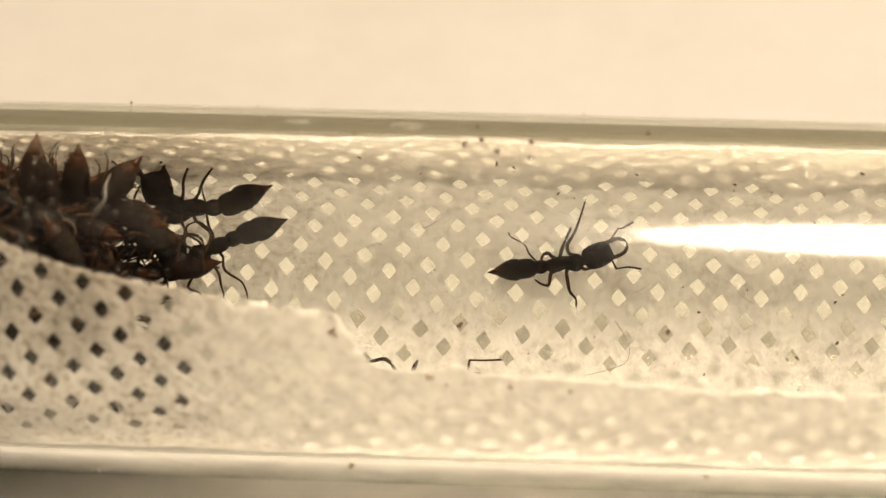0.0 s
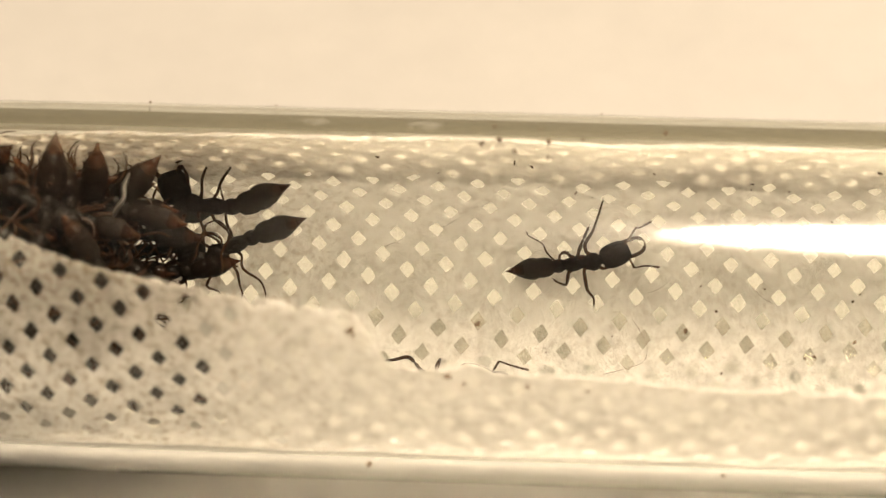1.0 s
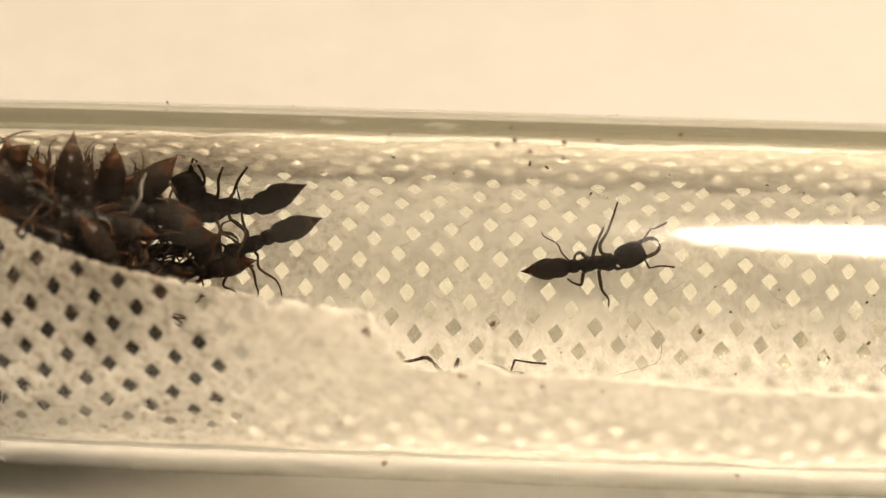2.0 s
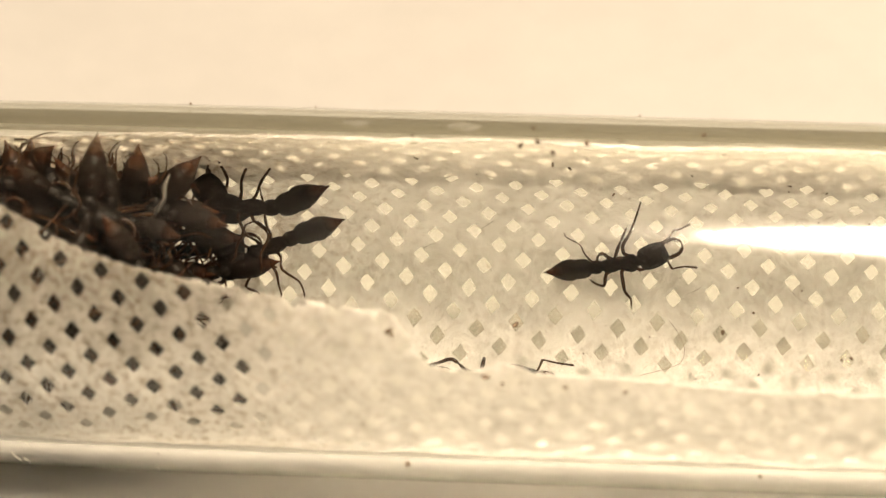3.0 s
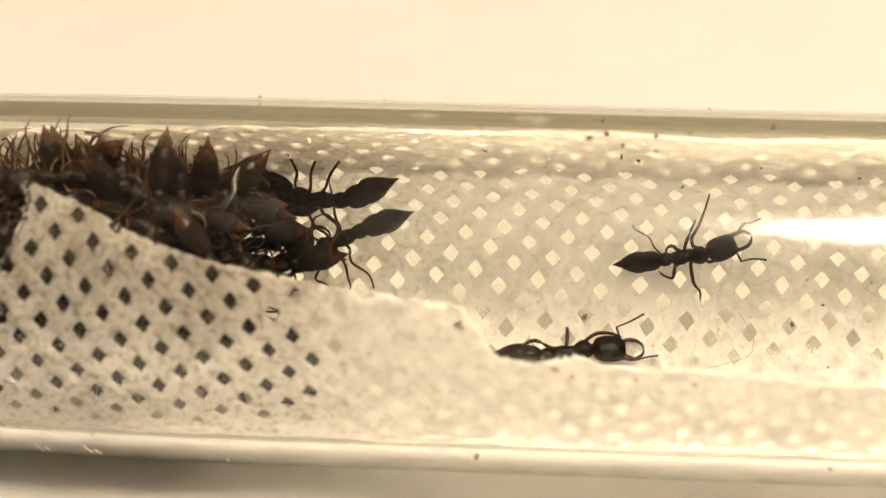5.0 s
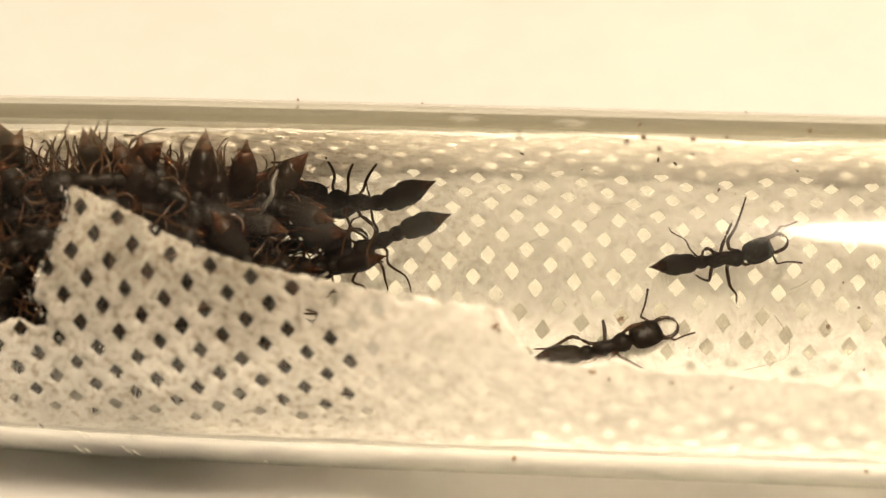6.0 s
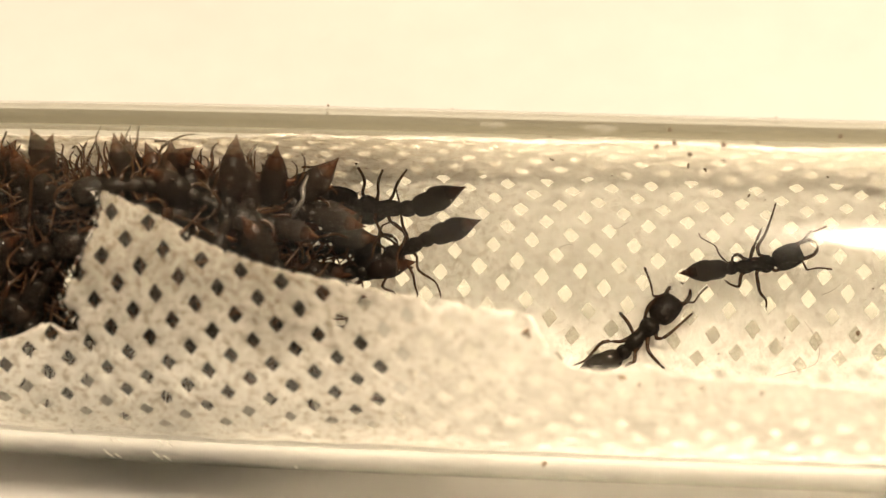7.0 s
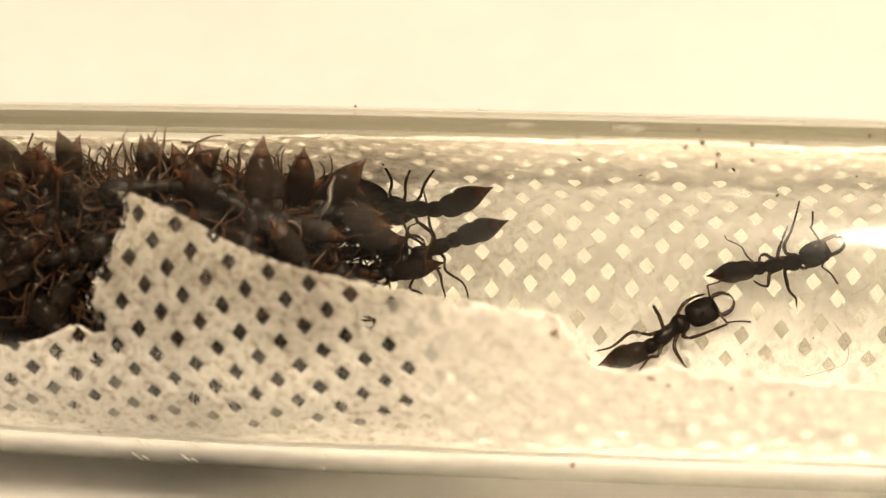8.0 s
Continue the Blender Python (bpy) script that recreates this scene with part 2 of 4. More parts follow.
def web_material(name, crease):
    """Crinkled clear film that spans the cloth's holes."""
    m = bpy.data.materials.new(name)
    m.use_nodes = True
    nodes, links = m.node_tree.nodes, m.node_tree.links
    nodes.remove(nodes["Principled BSDF"])
    tc = nodes.new("ShaderNodeTexCoord")
    t = nodes.new("ShaderNodeTexNoise")
    t.inputs["Scale"].default_value = 12.0
    t.inputs["Detail"].default_value = 4.0
    t.inputs["Distortion"].default_value = 1.2
    links.new(tc.outputs["UV"], t.inputs["Vector"])
    clear = nodes.new("ShaderNodeBsdfTransparent")
    clear.inputs["Color"].default_value = (0.985, 0.98, 0.96, 1)
    haze = nodes.new("ShaderNodeBsdfDiffuse")
    haze.inputs["Color"].default_value = (0.80, 0.66, 0.50, 1)
    soft = nodes.new("ShaderNodeBsdfTranslucent")
    soft.inputs["Color"].default_value = (0.9, 0.86, 0.78, 1)
    both = nodes.new("ShaderNodeMixShader")
    both.inputs[0].default_value = 0.08
    links.new(soft.outputs[0], both.inputs[1])
    links.new(haze.outputs[0], both.inputs[2])
    gloss = nodes.new("ShaderNodeBsdfGlossy")
    gloss.inputs["Roughness"].default_value = 0.22
    bump(nodes, links, t.outputs["Fac"], gloss, 1.0, 0.00008)
    off = nodes.new("ShaderNodeMath")
    off.operation = "SUBTRACT"
    off.inputs[1].default_value = 0.5
    links.new(t.outputs["Fac"], off.inputs[0])
    fold = nodes.new("ShaderNodeMath")
    fold.operation = "ABSOLUTE"
    links.new(off.outputs[0], fold.inputs[0])
    fog = ramp(nodes, links, fold.outputs[0], [(0.0, (crease, crease, crease)), (0.04, (0.004, 0.004, 0.004))])
    one = nodes.new("ShaderNodeMixShader")
    links.new(fog.outputs["Color"], one.inputs[0])
    links.new(clear.outputs[0], one.inputs[1])
    links.new(both.outputs[0], one.inputs[2])
    two = nodes.new("ShaderNodeMixShader")
    two.inputs[0].default_value = 0.008
    links.new(one.outputs[0], two.inputs[1])
    links.new(gloss.outputs[0], two.inputs[2])
    links.new(two.outputs[0], nodes["Material Output"].inputs["Surface"])
    return m


M_GLASS = glass_material()
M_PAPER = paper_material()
M_WEB = web_material("clear_film", 0.04)
M_CRINKLE = web_material("crinkled_film", 0.75)


# hazy film added in some holes to soften light spots and limbs behind
def softener_material(name, clear):
    m = bpy.data.materials.new(name)
    m.use_nodes = True
    nodes, links = m.node_tree.nodes, m.node_tree.links
    nodes.remove(nodes["Principled BSDF"])
    soft = nodes.new("ShaderNodeBsdfTranslucent")
    t = noise_tex(nodes, links, 9.0, 4, 0.6, "UV")
    r = ramp(nodes, links, t.outputs["Fac"], [(0.35, (0.86, 0.85, 0.82)), (0.65, (0.98, 0.975, 0.96))])
    links.new(r.outputs["Color"], soft.inputs["Color"])
    gloss = nodes.new("ShaderNodeBsdfGlossy")
    gloss.inputs["Roughness"].default_value = 0.25
    bump(nodes, links, t.outputs["Fac"], gloss, 1.0, 0.00008)
    mix = nodes.new("ShaderNodeMixShader")
    mix.inputs[0].default_value = 0.04
    links.new(soft.outputs[0], mix.inputs[1])
    links.new(gloss.outputs[0], mix.inputs[2])
    through_it = nodes.new("ShaderNodeMixShader")
    through_it.inputs[0].default_value = clear
    links.new(mix.outputs[0], through_it.inputs[1])
    links.new(nodes.new("ShaderNodeBsdfTransparent").outputs[0], through_it.inputs[2])
    links.new(through_it.outputs[0], nodes["Material Output"].inputs["Surface"])
    return m


M_SOFTENER = softener_material("softener_film", 0.0)
M_THIN = softener_material("thin_softener_film", 0.45)


# ---- mesh helpers ----
def part(name, bm, material, parent=None, label="", smooth=True):
    data = bpy.data.meshes.new(name)
    bm.to_mesh(data)
    bm.free()
    data.materials.append(material)
    for f in data.polygons:
        f.use_smooth = smooth
    ob = new(name, data)
    if parent:
        ob.parent = parent
    if label:
        ob["label"] = label
    return ob


def box(size, at):
    bm = bmesh.new()
    bmesh.ops.create_cube(bm, size=1, matrix=Matrix.Translation(at) @ Matrix.Diagonal((*size, 1)))
    return bm


def loft(rings, seg=12, bm=None, cap=True):
    """rings: (centre, across, up) vectors, each ring an ellipse; metres."""
    bm = bm or bmesh.new()
    loops = []
    for c, u, v in rings:
        loops.append([bm.verts.new(c + u * math.cos(2 * math.pi * k / seg) + v * math.sin(2 * math.pi * k / seg)) for k in range(seg)])
    for a, b in zip(loops, loops[1:]):
        for k in range(seg):
            bm.faces.new((a[k], a[(k + 1) % seg], b[(k + 1) % seg], b[k]))
    if cap:
        bm.faces.new(loops[0][::-1])
        bm.faces.new(loops[-1])
    return bm


def body(profile, seg=14, bm=None):
    """profile in mm along x: (x, z, half width, half height)."""
    return loft([(Vector((x, 0, z)) * AM, Vector((0, w, 0)) * AM, Vector((0, 0, h)) * AM) for x, z, w, h in profile], seg, bm)


def smoothed(points, steps=4):
    p = [Vector(q) for q in points]
    p = [p[0] * 2 - p[1], *p, p[-1] * 2 - p[-2]]
    out = []
    for i in range(1, len(p) - 2):
        for k in range(steps):
            t = k / steps
            a, b, c, d = p[i - 1:i + 3]
            out.append(0.5 * ((2 * b) + (c - a) * t + (2 * a - 5 * b + 4 * c - d) * t * t + (3 * b - a - 3 * c + d) * t ** 3))
    out.append(p[-2])
    return out


def strand(points, radii, seg=6, bm=None, steps=3):
    """A tapered limb through points, mm; radii at the points."""
    line = smoothed(points, steps)
    rad = [radii[0]]
    for a, b in zip(radii, radii[1:]):
        rad += [a + (b - a) * k / steps for k in range(1, steps + 1)]
    rings = []
    for i, q in enumerate(line):
        way = (line[min(i + 1, len(line) - 1)] - line[max(i - 1, 0)]).normalized()
        u = way.orthogonal().normalized()
        rings.append((q * AM, u * rad[i] * AM, way.cross(u) * rad[i] * AM))
    return loft(rings, seg, bm)


# ---- the room ----
def structure(name, bm, material, label, category):
    return tagged(part(name, bm, material, smooth=False), label, category, kind="structure")


structure("tabletop", box((2.4, 1.6, 0.03), (0, -0.745, -0.015)), M_TABLE, "smooth cream-white tabletop under warm lamp light", "table")
structure("floor", box((4.0, 4.0, 0.05), (0, 0, -0.775)), M_FLOOR, "plain pale wooden floor of the room", "floor")
structure("ceiling", box((4.0, 4.0, 0.05), (0, 0, 1.775)), M_DIM, "plain plaster ceiling, darkened to cut glass reflections", "ceiling")
structure("wall_north", box((4.0, 0.1, 2.5), (0, 2.05, 0.5)), M_WALL, "plain cream plaster wall", "wall")
structure("wall_south", box((4.0, 0.1, 2.5), (0, -2.05, 0.5)), M_DIM, "plain plaster wall, darkened to cut glass reflections", "wall")
structure("wall_east", box((0.1, 4.0, 2.5), (2.05, 0, 0.5)), M_DIM, "plain plaster wall, darkened to cut glass reflections", "wall")
structure("wall_west", box((0.1, 4.0, 2.5), (-2.05, 0, 0.5)), M_DIM, "plain plaster wall, darkened to cut glass reflections", "wall")


# ---- the glass tube ----
def taper(x):
    """The tube narrows slightly towards its closed end: scale and sideways shift (mm)."""
    d = max(0.0, -15.0 - x) / 21.0
    return 1 - 0.041 * min(d, 1.6) ** 2, 0.14 * min(d, 1.6) ** 2


def in_tube(x, y, z):
    """A point of the tube's own frame (mm, axis at y 0, z 8) in metres."""
    k, shift = taper(x)
    return Vector((x, y * k + shift, 8 + (z - 8) * k)) * MM


def glass_tube():
    bm = bmesh.new()
    seg = 96
    outer = [(x, 8.12) for x in np.linspace(78, -52, 53)] + [(-52 - 8.12 * math.sin(a), 8.12 * math.cos(a)) for a in np.linspace(0.15, 1.45, 10)]
    inner = [(-52 - 7.1 * math.sin(a), 7.1 * math.cos(a)) for a in np.linspace(1.45, 0.15, 10)] + [(x, 7.1) for x in np.linspace(-52, 78, 53)]
    lip = [(78.35, 7.25), (78.5, 7.6), (78.35, 7.95)]

    def ring(x, r):
        return [bm.verts.new(in_tube(x, r * math.sin(2 * math.pi * k / seg), 8 - r * math.cos(2 * math.pi * k / seg))) for k in range(seg)]

    rings = [ring(x, r) for x, r in outer]
    end_out = bm.verts.new(in_tube(-60.12, 0, 8))
    inner_rings = [ring(x, r) for x, r in inner]
    end_in = bm.verts.new(in_tube(-59.1, 0, 8))
    lip_rings = [ring(x, r) for x, r in lip]

    def bridge(a, b):
        for k in range(seg):
            bm.faces.new((a[k], a[(k + 1) % seg], b[(k + 1) % seg], b[k]))

    for a, b in zip(rings, rings[1:]):
        bridge(a, b)
    for k in range(seg):
        bm.faces.new((rings[-1][k], rings[-1][(k + 1) % seg], end_out))
    for a, b in zip(inner_rings, inner_rings[1:]):
        bridge(a, b)
    for k in range(seg):
        bm.faces.new((inner_rings[0][(k + 1) % seg], inner_rings[0][k], end_in))
    chain = [inner_rings[-1], *lip_rings, rings[0]]
    for a, b in zip(chain, chain[1:]):
        bridge(a, b)
    bmesh.ops.recalc_face_normals(bm, faces=bm.faces)
    tube = tagged(new("test_tube"), "clear glass test tube with faint smudges lying on the white tabletop", "test tube")
    tube.empty_display_size = 0.002
    tube.matrix_world = TUBE
    ob = part("glass_wall", bm, M_GLASS, tube)
    ob.visible_shadow = False
    return tube


TEST_TUBE = glass_tube()


def on_glass(x, deg, out=0.0):
    a = radians(deg)
    return in_tube(x, (8.12 + out) * math.sin(a), 8 - (8.12 + out) * math.cos(a))


def smudges():
    """Dried water marks and scratches on the outside of the glass."""
    random.seed(3)
    for x, deg, w, h in ((-5.3, -243, 0.75, 3.2), (-9.9, -243.5, 0.55, 2.6), (-14.2, -250, 0.35, 2.0)):
        bm = bmesh.new()
        rim = []
        for k in range(18):
            a = 2 * math.pi * k / 18
            q = 1 + random.uniform(-0.25, 0.2)
            rim.append(bm.verts.new(on_glass(x + w * q * math.cos(a), deg + h * q * math.sin(a), 0.012)))
        mid = bm.verts.new(on_glass(x, deg, 0.02))
        for k in range(18):
            bm.faces.new((rim[k], rim[(k + 1) % 18], mid))
        ob = part("water_mark", bm, M_FILM, TEST_TUBE, "faint whitish dried water mark")
        ob.visible_shadow = False
    for x, deg, length in ((-26.5, -113.0, 0.7), (-26.1, -110.5, 0.5), (-24.3, -114.5, 0.7), (-23.9, -111.5, 0.5), (-18.2, -107.0, 0.25)):
        bm = bmesh.new()
        pts = [on_glass(x + length * t * 0.35, deg + length * t * 12 + random.uniform(-0.5, 0.5), 0.01) / AM for t in (0, 0.3, 0.6, 1)]
        strand(pts, [0.012, 0.032, 0.028, 0.01], 5, bm, 2)
        part("scratch", bm, M_SCRATCH, TEST_TUBE, "pale scratch on the glass")


smudges()


# ---- the perforated cloth ----
ROLL = 7.11           # mm of cloth to a radian of the roll
HOLE_A, HOLE_B = Vector((1.1172, 0.781)), Vector((0.6776, -1.1115))
HOLE_0 = Vector((-10.091, -0.573))


def table_of(rows):
    xs, ys = zip(*rows)
    return lambda v: float(np.interp(v, xs, ys))


# free edge of the cloth where it rolls over towards the viewer: degrees round the tube at x
UPPER = table_of([(-27.9, 215.5), (-26.9, 214.7), (-24.5, 206.6), (-21.95, 195.4), (-19, 187), (-16.1, 182.8), (-12.7, 178.2), (-9.9, 175.8),
                  (-7.9, 173.5), (-7.5, 168.0), (-7.0, 161.5), (-6.3, 156.4), (-5.3, 154.9), (-4.4, 155.0), (-3.9, 156.7), (-3.2, 157.8), (-2.8, 157.2), (-2.3, 155.2), (-1.8, 154.5), (2.8, 153.3), (7.5, 150.2), (13.3, 150.5), (40, 150)])
LOWER = table_of([(-60, 140), (-36, 149), (-31.7, 154.6), (-29.7, 159), (-28.5, 164.5), (-27.0, 159.0), (40, 159.0)])
TORN = table_of([(150, -27.1), (159, -26.95), (165, -27.2), (173, -27.8), (188, -27.0), (200, -26.5), (208, -26.4), (216, -26.9)])


# the cloth's other edge, which lies over the far side
CREST = table_of([(-50, 84), (-24, 86), (-19, 97), (-14, 103.5), (30, 103.5)])


def free_edge(x, deg):
    """Clamps a point of the cloth to its torn outline; None where it lies far outside."""
    wob = 0.9 * noise.noise((x * 1.7, 3.1, 0)) + 0.6 * noise.noise((x * 5.0, 8.2, 0))
    low, up = LOWER(x) + wob, UPPER(x) + wob
    left = TORN(deg) + 0.12 * noise.noise((deg * 0.3, 1.0, 5.0))
    if deg <= low or (x >= left and deg <= up):
        return x, deg, True
    if x < left - 0.6 and deg > low:
        return x, low, False
    if x < left:
        return left, min(deg, up), False
    return x, up, False


def stretched(x, s):
    """The cloth is pulled a little out of true: by the ants' weight on the far side, and askew where it rolls over."""
    u, v = min(max(x, -14), 18) / 10, min(max(s, -6.6), 2.6) / 5
    dx = 0.0095 - 0.1253 * v - 0.1194 * v * v + 0.024 * v ** 3 - 0.0129 * u - 0.0352 * u * v - 0.0106 * u * u
    ds = -0.0448 + 0.3877 * v + 0.566 * v * v + 0.0848 * v ** 3 - 0.0133 * u - 0.0365 * u * v + 0.0398 * u * u
    k = min(max((s - 7.0) / 8.0, 0.0), 1.0)
    k = k * k * (3 - 2 * k)
    u, v = (min(max(x, -29), -9) + 18) / 10, (min(max(s, 16), 26.5) - 20) / 5
    fx = -0.274 - 0.3655 * u - 0.6403 * v + 0.279 * u * u - 0.2359 * u * v
    fs = 0.0716 - 0.2616 * u - 0.1586 * v - 0.1274 * u * u - 0.4267 * u * v + 0.0793 * v * v
    return x + dx + (fx - dx) * k, s + ds + (fs - ds) * k


def wrap(x, s, inset=0.0):
    """A point of the flat cloth (mm) rolled up inside the tube."""
    phi = -s / ROLL
    n = noise.noise((x * 0.16, s * 0.16, 0.0)) * 0.16 + noise.noise((x * 0.5, s * 0.5, 4.0)) * 0.06
    r = 6.84 - inset + n - 0.10 * max(0.0, -math.cos(phi))
    r = min(r, 7.05)
    return in_tube(x + 0.006 * s, r * math.sin(phi), 8 - r * math.cos(phi))


def film_of(x, s):
    """What spans a hole: 0 a second layer of cloth (in the fold), 1 clear film, 2 hazy film and 4 thin hazy film, both
    added to soften light, 3 crinkled film.
    """
    if s < -13.0:
        return 0
    if s < 0.7:
        return 1
    if s < 2.9:
        return 3
    if s < 14.8:
        return 2 if x < -12 or s < 5.8 else 4
    limit = -12.5 + 0.4 * math.sin(s * 2.1)
    return 2 if x > limit else 4 if x > limit - 1.0 else 1


def cloth():
    random.seed(5)
    verts, faces, webs, index = [], [], [], {}
    lines = [0.0, 0.14, 0.273, 0.5, 0.727, 0.86, 1.0]
    n = len(lines) - 1
    turn = -0.24

    def vertex(i, j, a, b):
        if a == n:
            i, a = i + 1, 0
        if b == n:
            j, b = j + 1, 0
        key = (i, j, a, b)
        if key not in index:
            u, v = lines[a] - 0.5, lines[b] - 0.5
            inside = 2 <= a <= n - 2 and 2 <= b <= n - 2
            if inside:
                if a != 3 and b != 3:
                    u, v = u * 0.965, v * 0.965
                wide, tall = 0.452 * (u + v), 0.526 * (u - v)
                u, v = wide + tall, wide - tall
                u, v = u * math.cos(turn) - v * math.sin(turn), u * math.sin(turn) + v * math.cos(turn)
                u += random.uniform(-0.022, 0.022)
                v += random.uniform(-0.022, 0.022)
            p = HOLE_0 + HOLE_A * (i + u) + HOLE_B * (j + v)
            index[key] = len(verts)
            verts.append((p.x, p.y, 0.06 if inside else 0.0))
        return index[key]

    for i in range(-60, 90):
        for j in range(-60, 60):
            c = HOLE_0 + HOLE_A * i + HOLE_B * j
            if not (-50 < c.x < 32 and -20.0 < c.y < 29.5):
                continue
            for a in range(n):
                for b in range(n):
                    hole = 2 <= a < n - 2 and 2 <= b < n - 2
                    # in the fold a second layer closes the holes, underneath an added light-softening film
                    webs.append(film_of(c.x, c.y) if hole else 0)
                    faces.append([vertex(i, j, a, b), vertex(i, j, a + 1, b), vertex(i, j, a + 1, b + 1), vertex(i, j, a, b + 1)])
    placed, good = [], []
    for x, s, lip in verts:
        x, s = stretched(x, s)
        deg = math.degrees(s / ROLL)
        top = -(CREST(x) + 1.8 * noise.noise((x * 0.35, 0, 9.0)) + 0.8 * noise.noise((x * 1.6, 2, 9.0)))
        ok = True
        if deg < top:
            # the far edge is folded back down on the outside
            past, deep = top - deg, 50 + 3 * noise.noise((x * 0.3, 5.0, 6.0))
            good.append(past < deep)
            placed.append(wrap(x, math.radians(top + min(past, deep)) * ROLL, 0.06 + lip - 0.24 * min(1.0, past / 6.0)))
            continue
        elif x > -7.0 and deg > UPPER(x):
            # the edge is turned over inwards as a narrow hem
            past, deep = deg - UPPER(x), 1.6 + 0.8 * noise.noise((x * 0.4, 7.0, 2.0))
            ok = past < deep
            good.append(ok)
            placed.append(wrap(x, math.radians(UPPER(x) - min(past, deep)) * ROLL, lip + 0.10 * min(1.0, past / 2.0) + 0.03 * noise.noise((x * 0.6, past * 0.1, 1.0))))
            continue
        elif deg > 120:
            x, deg, ok = free_edge(x, deg)
        good.append(ok)
        placed.append(wrap(x, math.radians(deg) * ROLL, lip + 0.06 * min(1.0, max(0.0, (-deg - 38) / 14))))
    bm = bmesh.new()
    flat = bm.loops.layers.uv.new("flat")
    made = {}
    for f, web in zip(faces, webs):
        if sum(good[k] for k in f) < (4 if web else 2):
            continue
        corners = []
        for k in f:
            if k not in made:
                made[k] = bm.verts.new(placed[k])
            corners.append(made[k])
        face = bm.faces.new(corners)
        face.material_index = web
        for k, loop in zip(f, face.loops):
            loop[flat].uv = verts[k][:2]
    bmesh.ops.dissolve_degenerate(bm, dist=1e-6, edges=bm.edges)
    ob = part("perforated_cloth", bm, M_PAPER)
    ob.data.materials.append(M_WEB)
    ob.data.materials.append(M_SOFTENER)
    ob.data.materials.append(M_CRINKLE)
    ob.data.materials.append(M_THIN)
    ob.matrix_world = TUBE
    m = ob.modifiers.new("thickness", "SOLIDIFY")
    m.thickness, m.offset = 0.00006, 0
    return tagged(ob, "off-white perforated fibre cloth rolled up inside the glass tube", "cloth")


cloth()


# ---- ants ----
def on_cloth(x, deg, heading, lift=0.0, pitch=0.0, roll=0.0):
    """A pose on the inside of the roll: mm along the tube, degrees round it (0 is away from the viewer, plus is up), heading from the tube's axis."""
    a, r = radians(deg), 6.75 - lift
    up = Vector((0, -math.sin(a), math.cos(a)))
    side = Vector((0, math.cos(a), math.sin(a)))
    m = Matrix((Vector((1, 0, 0)), side, up)).transposed().to_4x4()
    m.translation = in_tube(x, r * math.sin(a), 8 - r * math.cos(a))
    return TUBE @ m @ pose(0, 0, 0, 0, 0, heading) @ pose(0, 0, 0, roll, pitch, 0)


def head_mesh():
    return body([(x * 1.05, z, w * 0.97, h * 1.03) for x, z, w, h in ((-0.04, 0, 0.20, 0.14), (0.03, 0, 0.44, 0.28), (0.14, 0.01, 0.57, 0.36), (0.32, 0.01, 0.65, 0.40), (0.55, 0.02, 0.685, 0.42), (0.85, 0.02, 0.68, 0.42),
                 (1.08, 0.01, 0.645, 0.38), (1.26, 0, 0.57, 0.30), (1.37, -0.02, 0.47, 0.20), (1.42, -0.03, 0.28, 0.10))], 18)


def mesosoma_mesh():
    return fuller([(-1.04, -0.06, 0.17, 0.16), (-0.96, -0.02, 0.28, 0.27), (-0.75, 0.02, 0.34, 0.34), (-0.45, 0.02, 0.35, 0.35), (-0.20, -0.02, 0.275, 0.28),
                 (-0.04, -0.03, 0.255, 0.26), (0.14, 0.01, 0.37, 0.35), (0.40, 0.03, 0.46, 0.39), (0.62, 0.01, 0.42, 0.35), (0.78, -0.03, 0.26, 0.24), (0.92, -0.05, 0.15, 0.14)], 16, 1.08)


def petiole_mesh():
    return body([(0.08, -0.08, 0.15, 0.14), (0.0, -0.03, 0.27, 0.25), (-0.14, 0.04, 0.35, 0.35), (-0.34, 0.05, 0.375, 0.36), (-0.52, 0, 0.33, 0.30), (-0.64, -0.02, 0.25, 0.23)], 14)


def fuller(profile, seg, grow=1.22):
    return body([(x, z, w * grow, h * grow) for x, z, w, h in profile], seg)


def gaster_front_mesh():
    return fuller([(0.07, 0, 0.20, 0.19), (0.0, 0, 0.31, 0.30), (-0.12, 0, 0.385, 0.37), (-0.35, 0, 0.43, 0.42), (-0.60, 0, 0.44, 0.43), (-0.74, 0, 0.415, 0.41), (-0.80, 0, 0.36, 0.36)], 16)


def gaster_rear_mesh():
    return fuller([(-0.70, 0, 0.36, 0.35), (-0.77, 0, 0.43, 0.42), (-0.92, 0, 0.475, 0.46), (-1.12, -0.01, 0.475, 0.46), (-1.26, -0.01, 0.455, 0.44), (-1.29, -0.01, 0.435, 0.42), (-1.40, -0.02, 0.42, 0.41),
                   (-1.56, -0.02, 0.365, 0.355), (-1.59, -0.02, 0.345, 0.335), (-1.75, -0.03, 0.28, 0.27), (-1.90, -0.04, 0.205, 0.20)], 16)


def gaster_tip_mesh():
    return fuller([(-1.84, -0.04, 0.225, 0.22), (-2.02, -0.05, 0.145, 0.14), (-2.20, -0.06, 0.07, 0.065), (-2.38, -0.08, 0.012, 0.012)], 12)


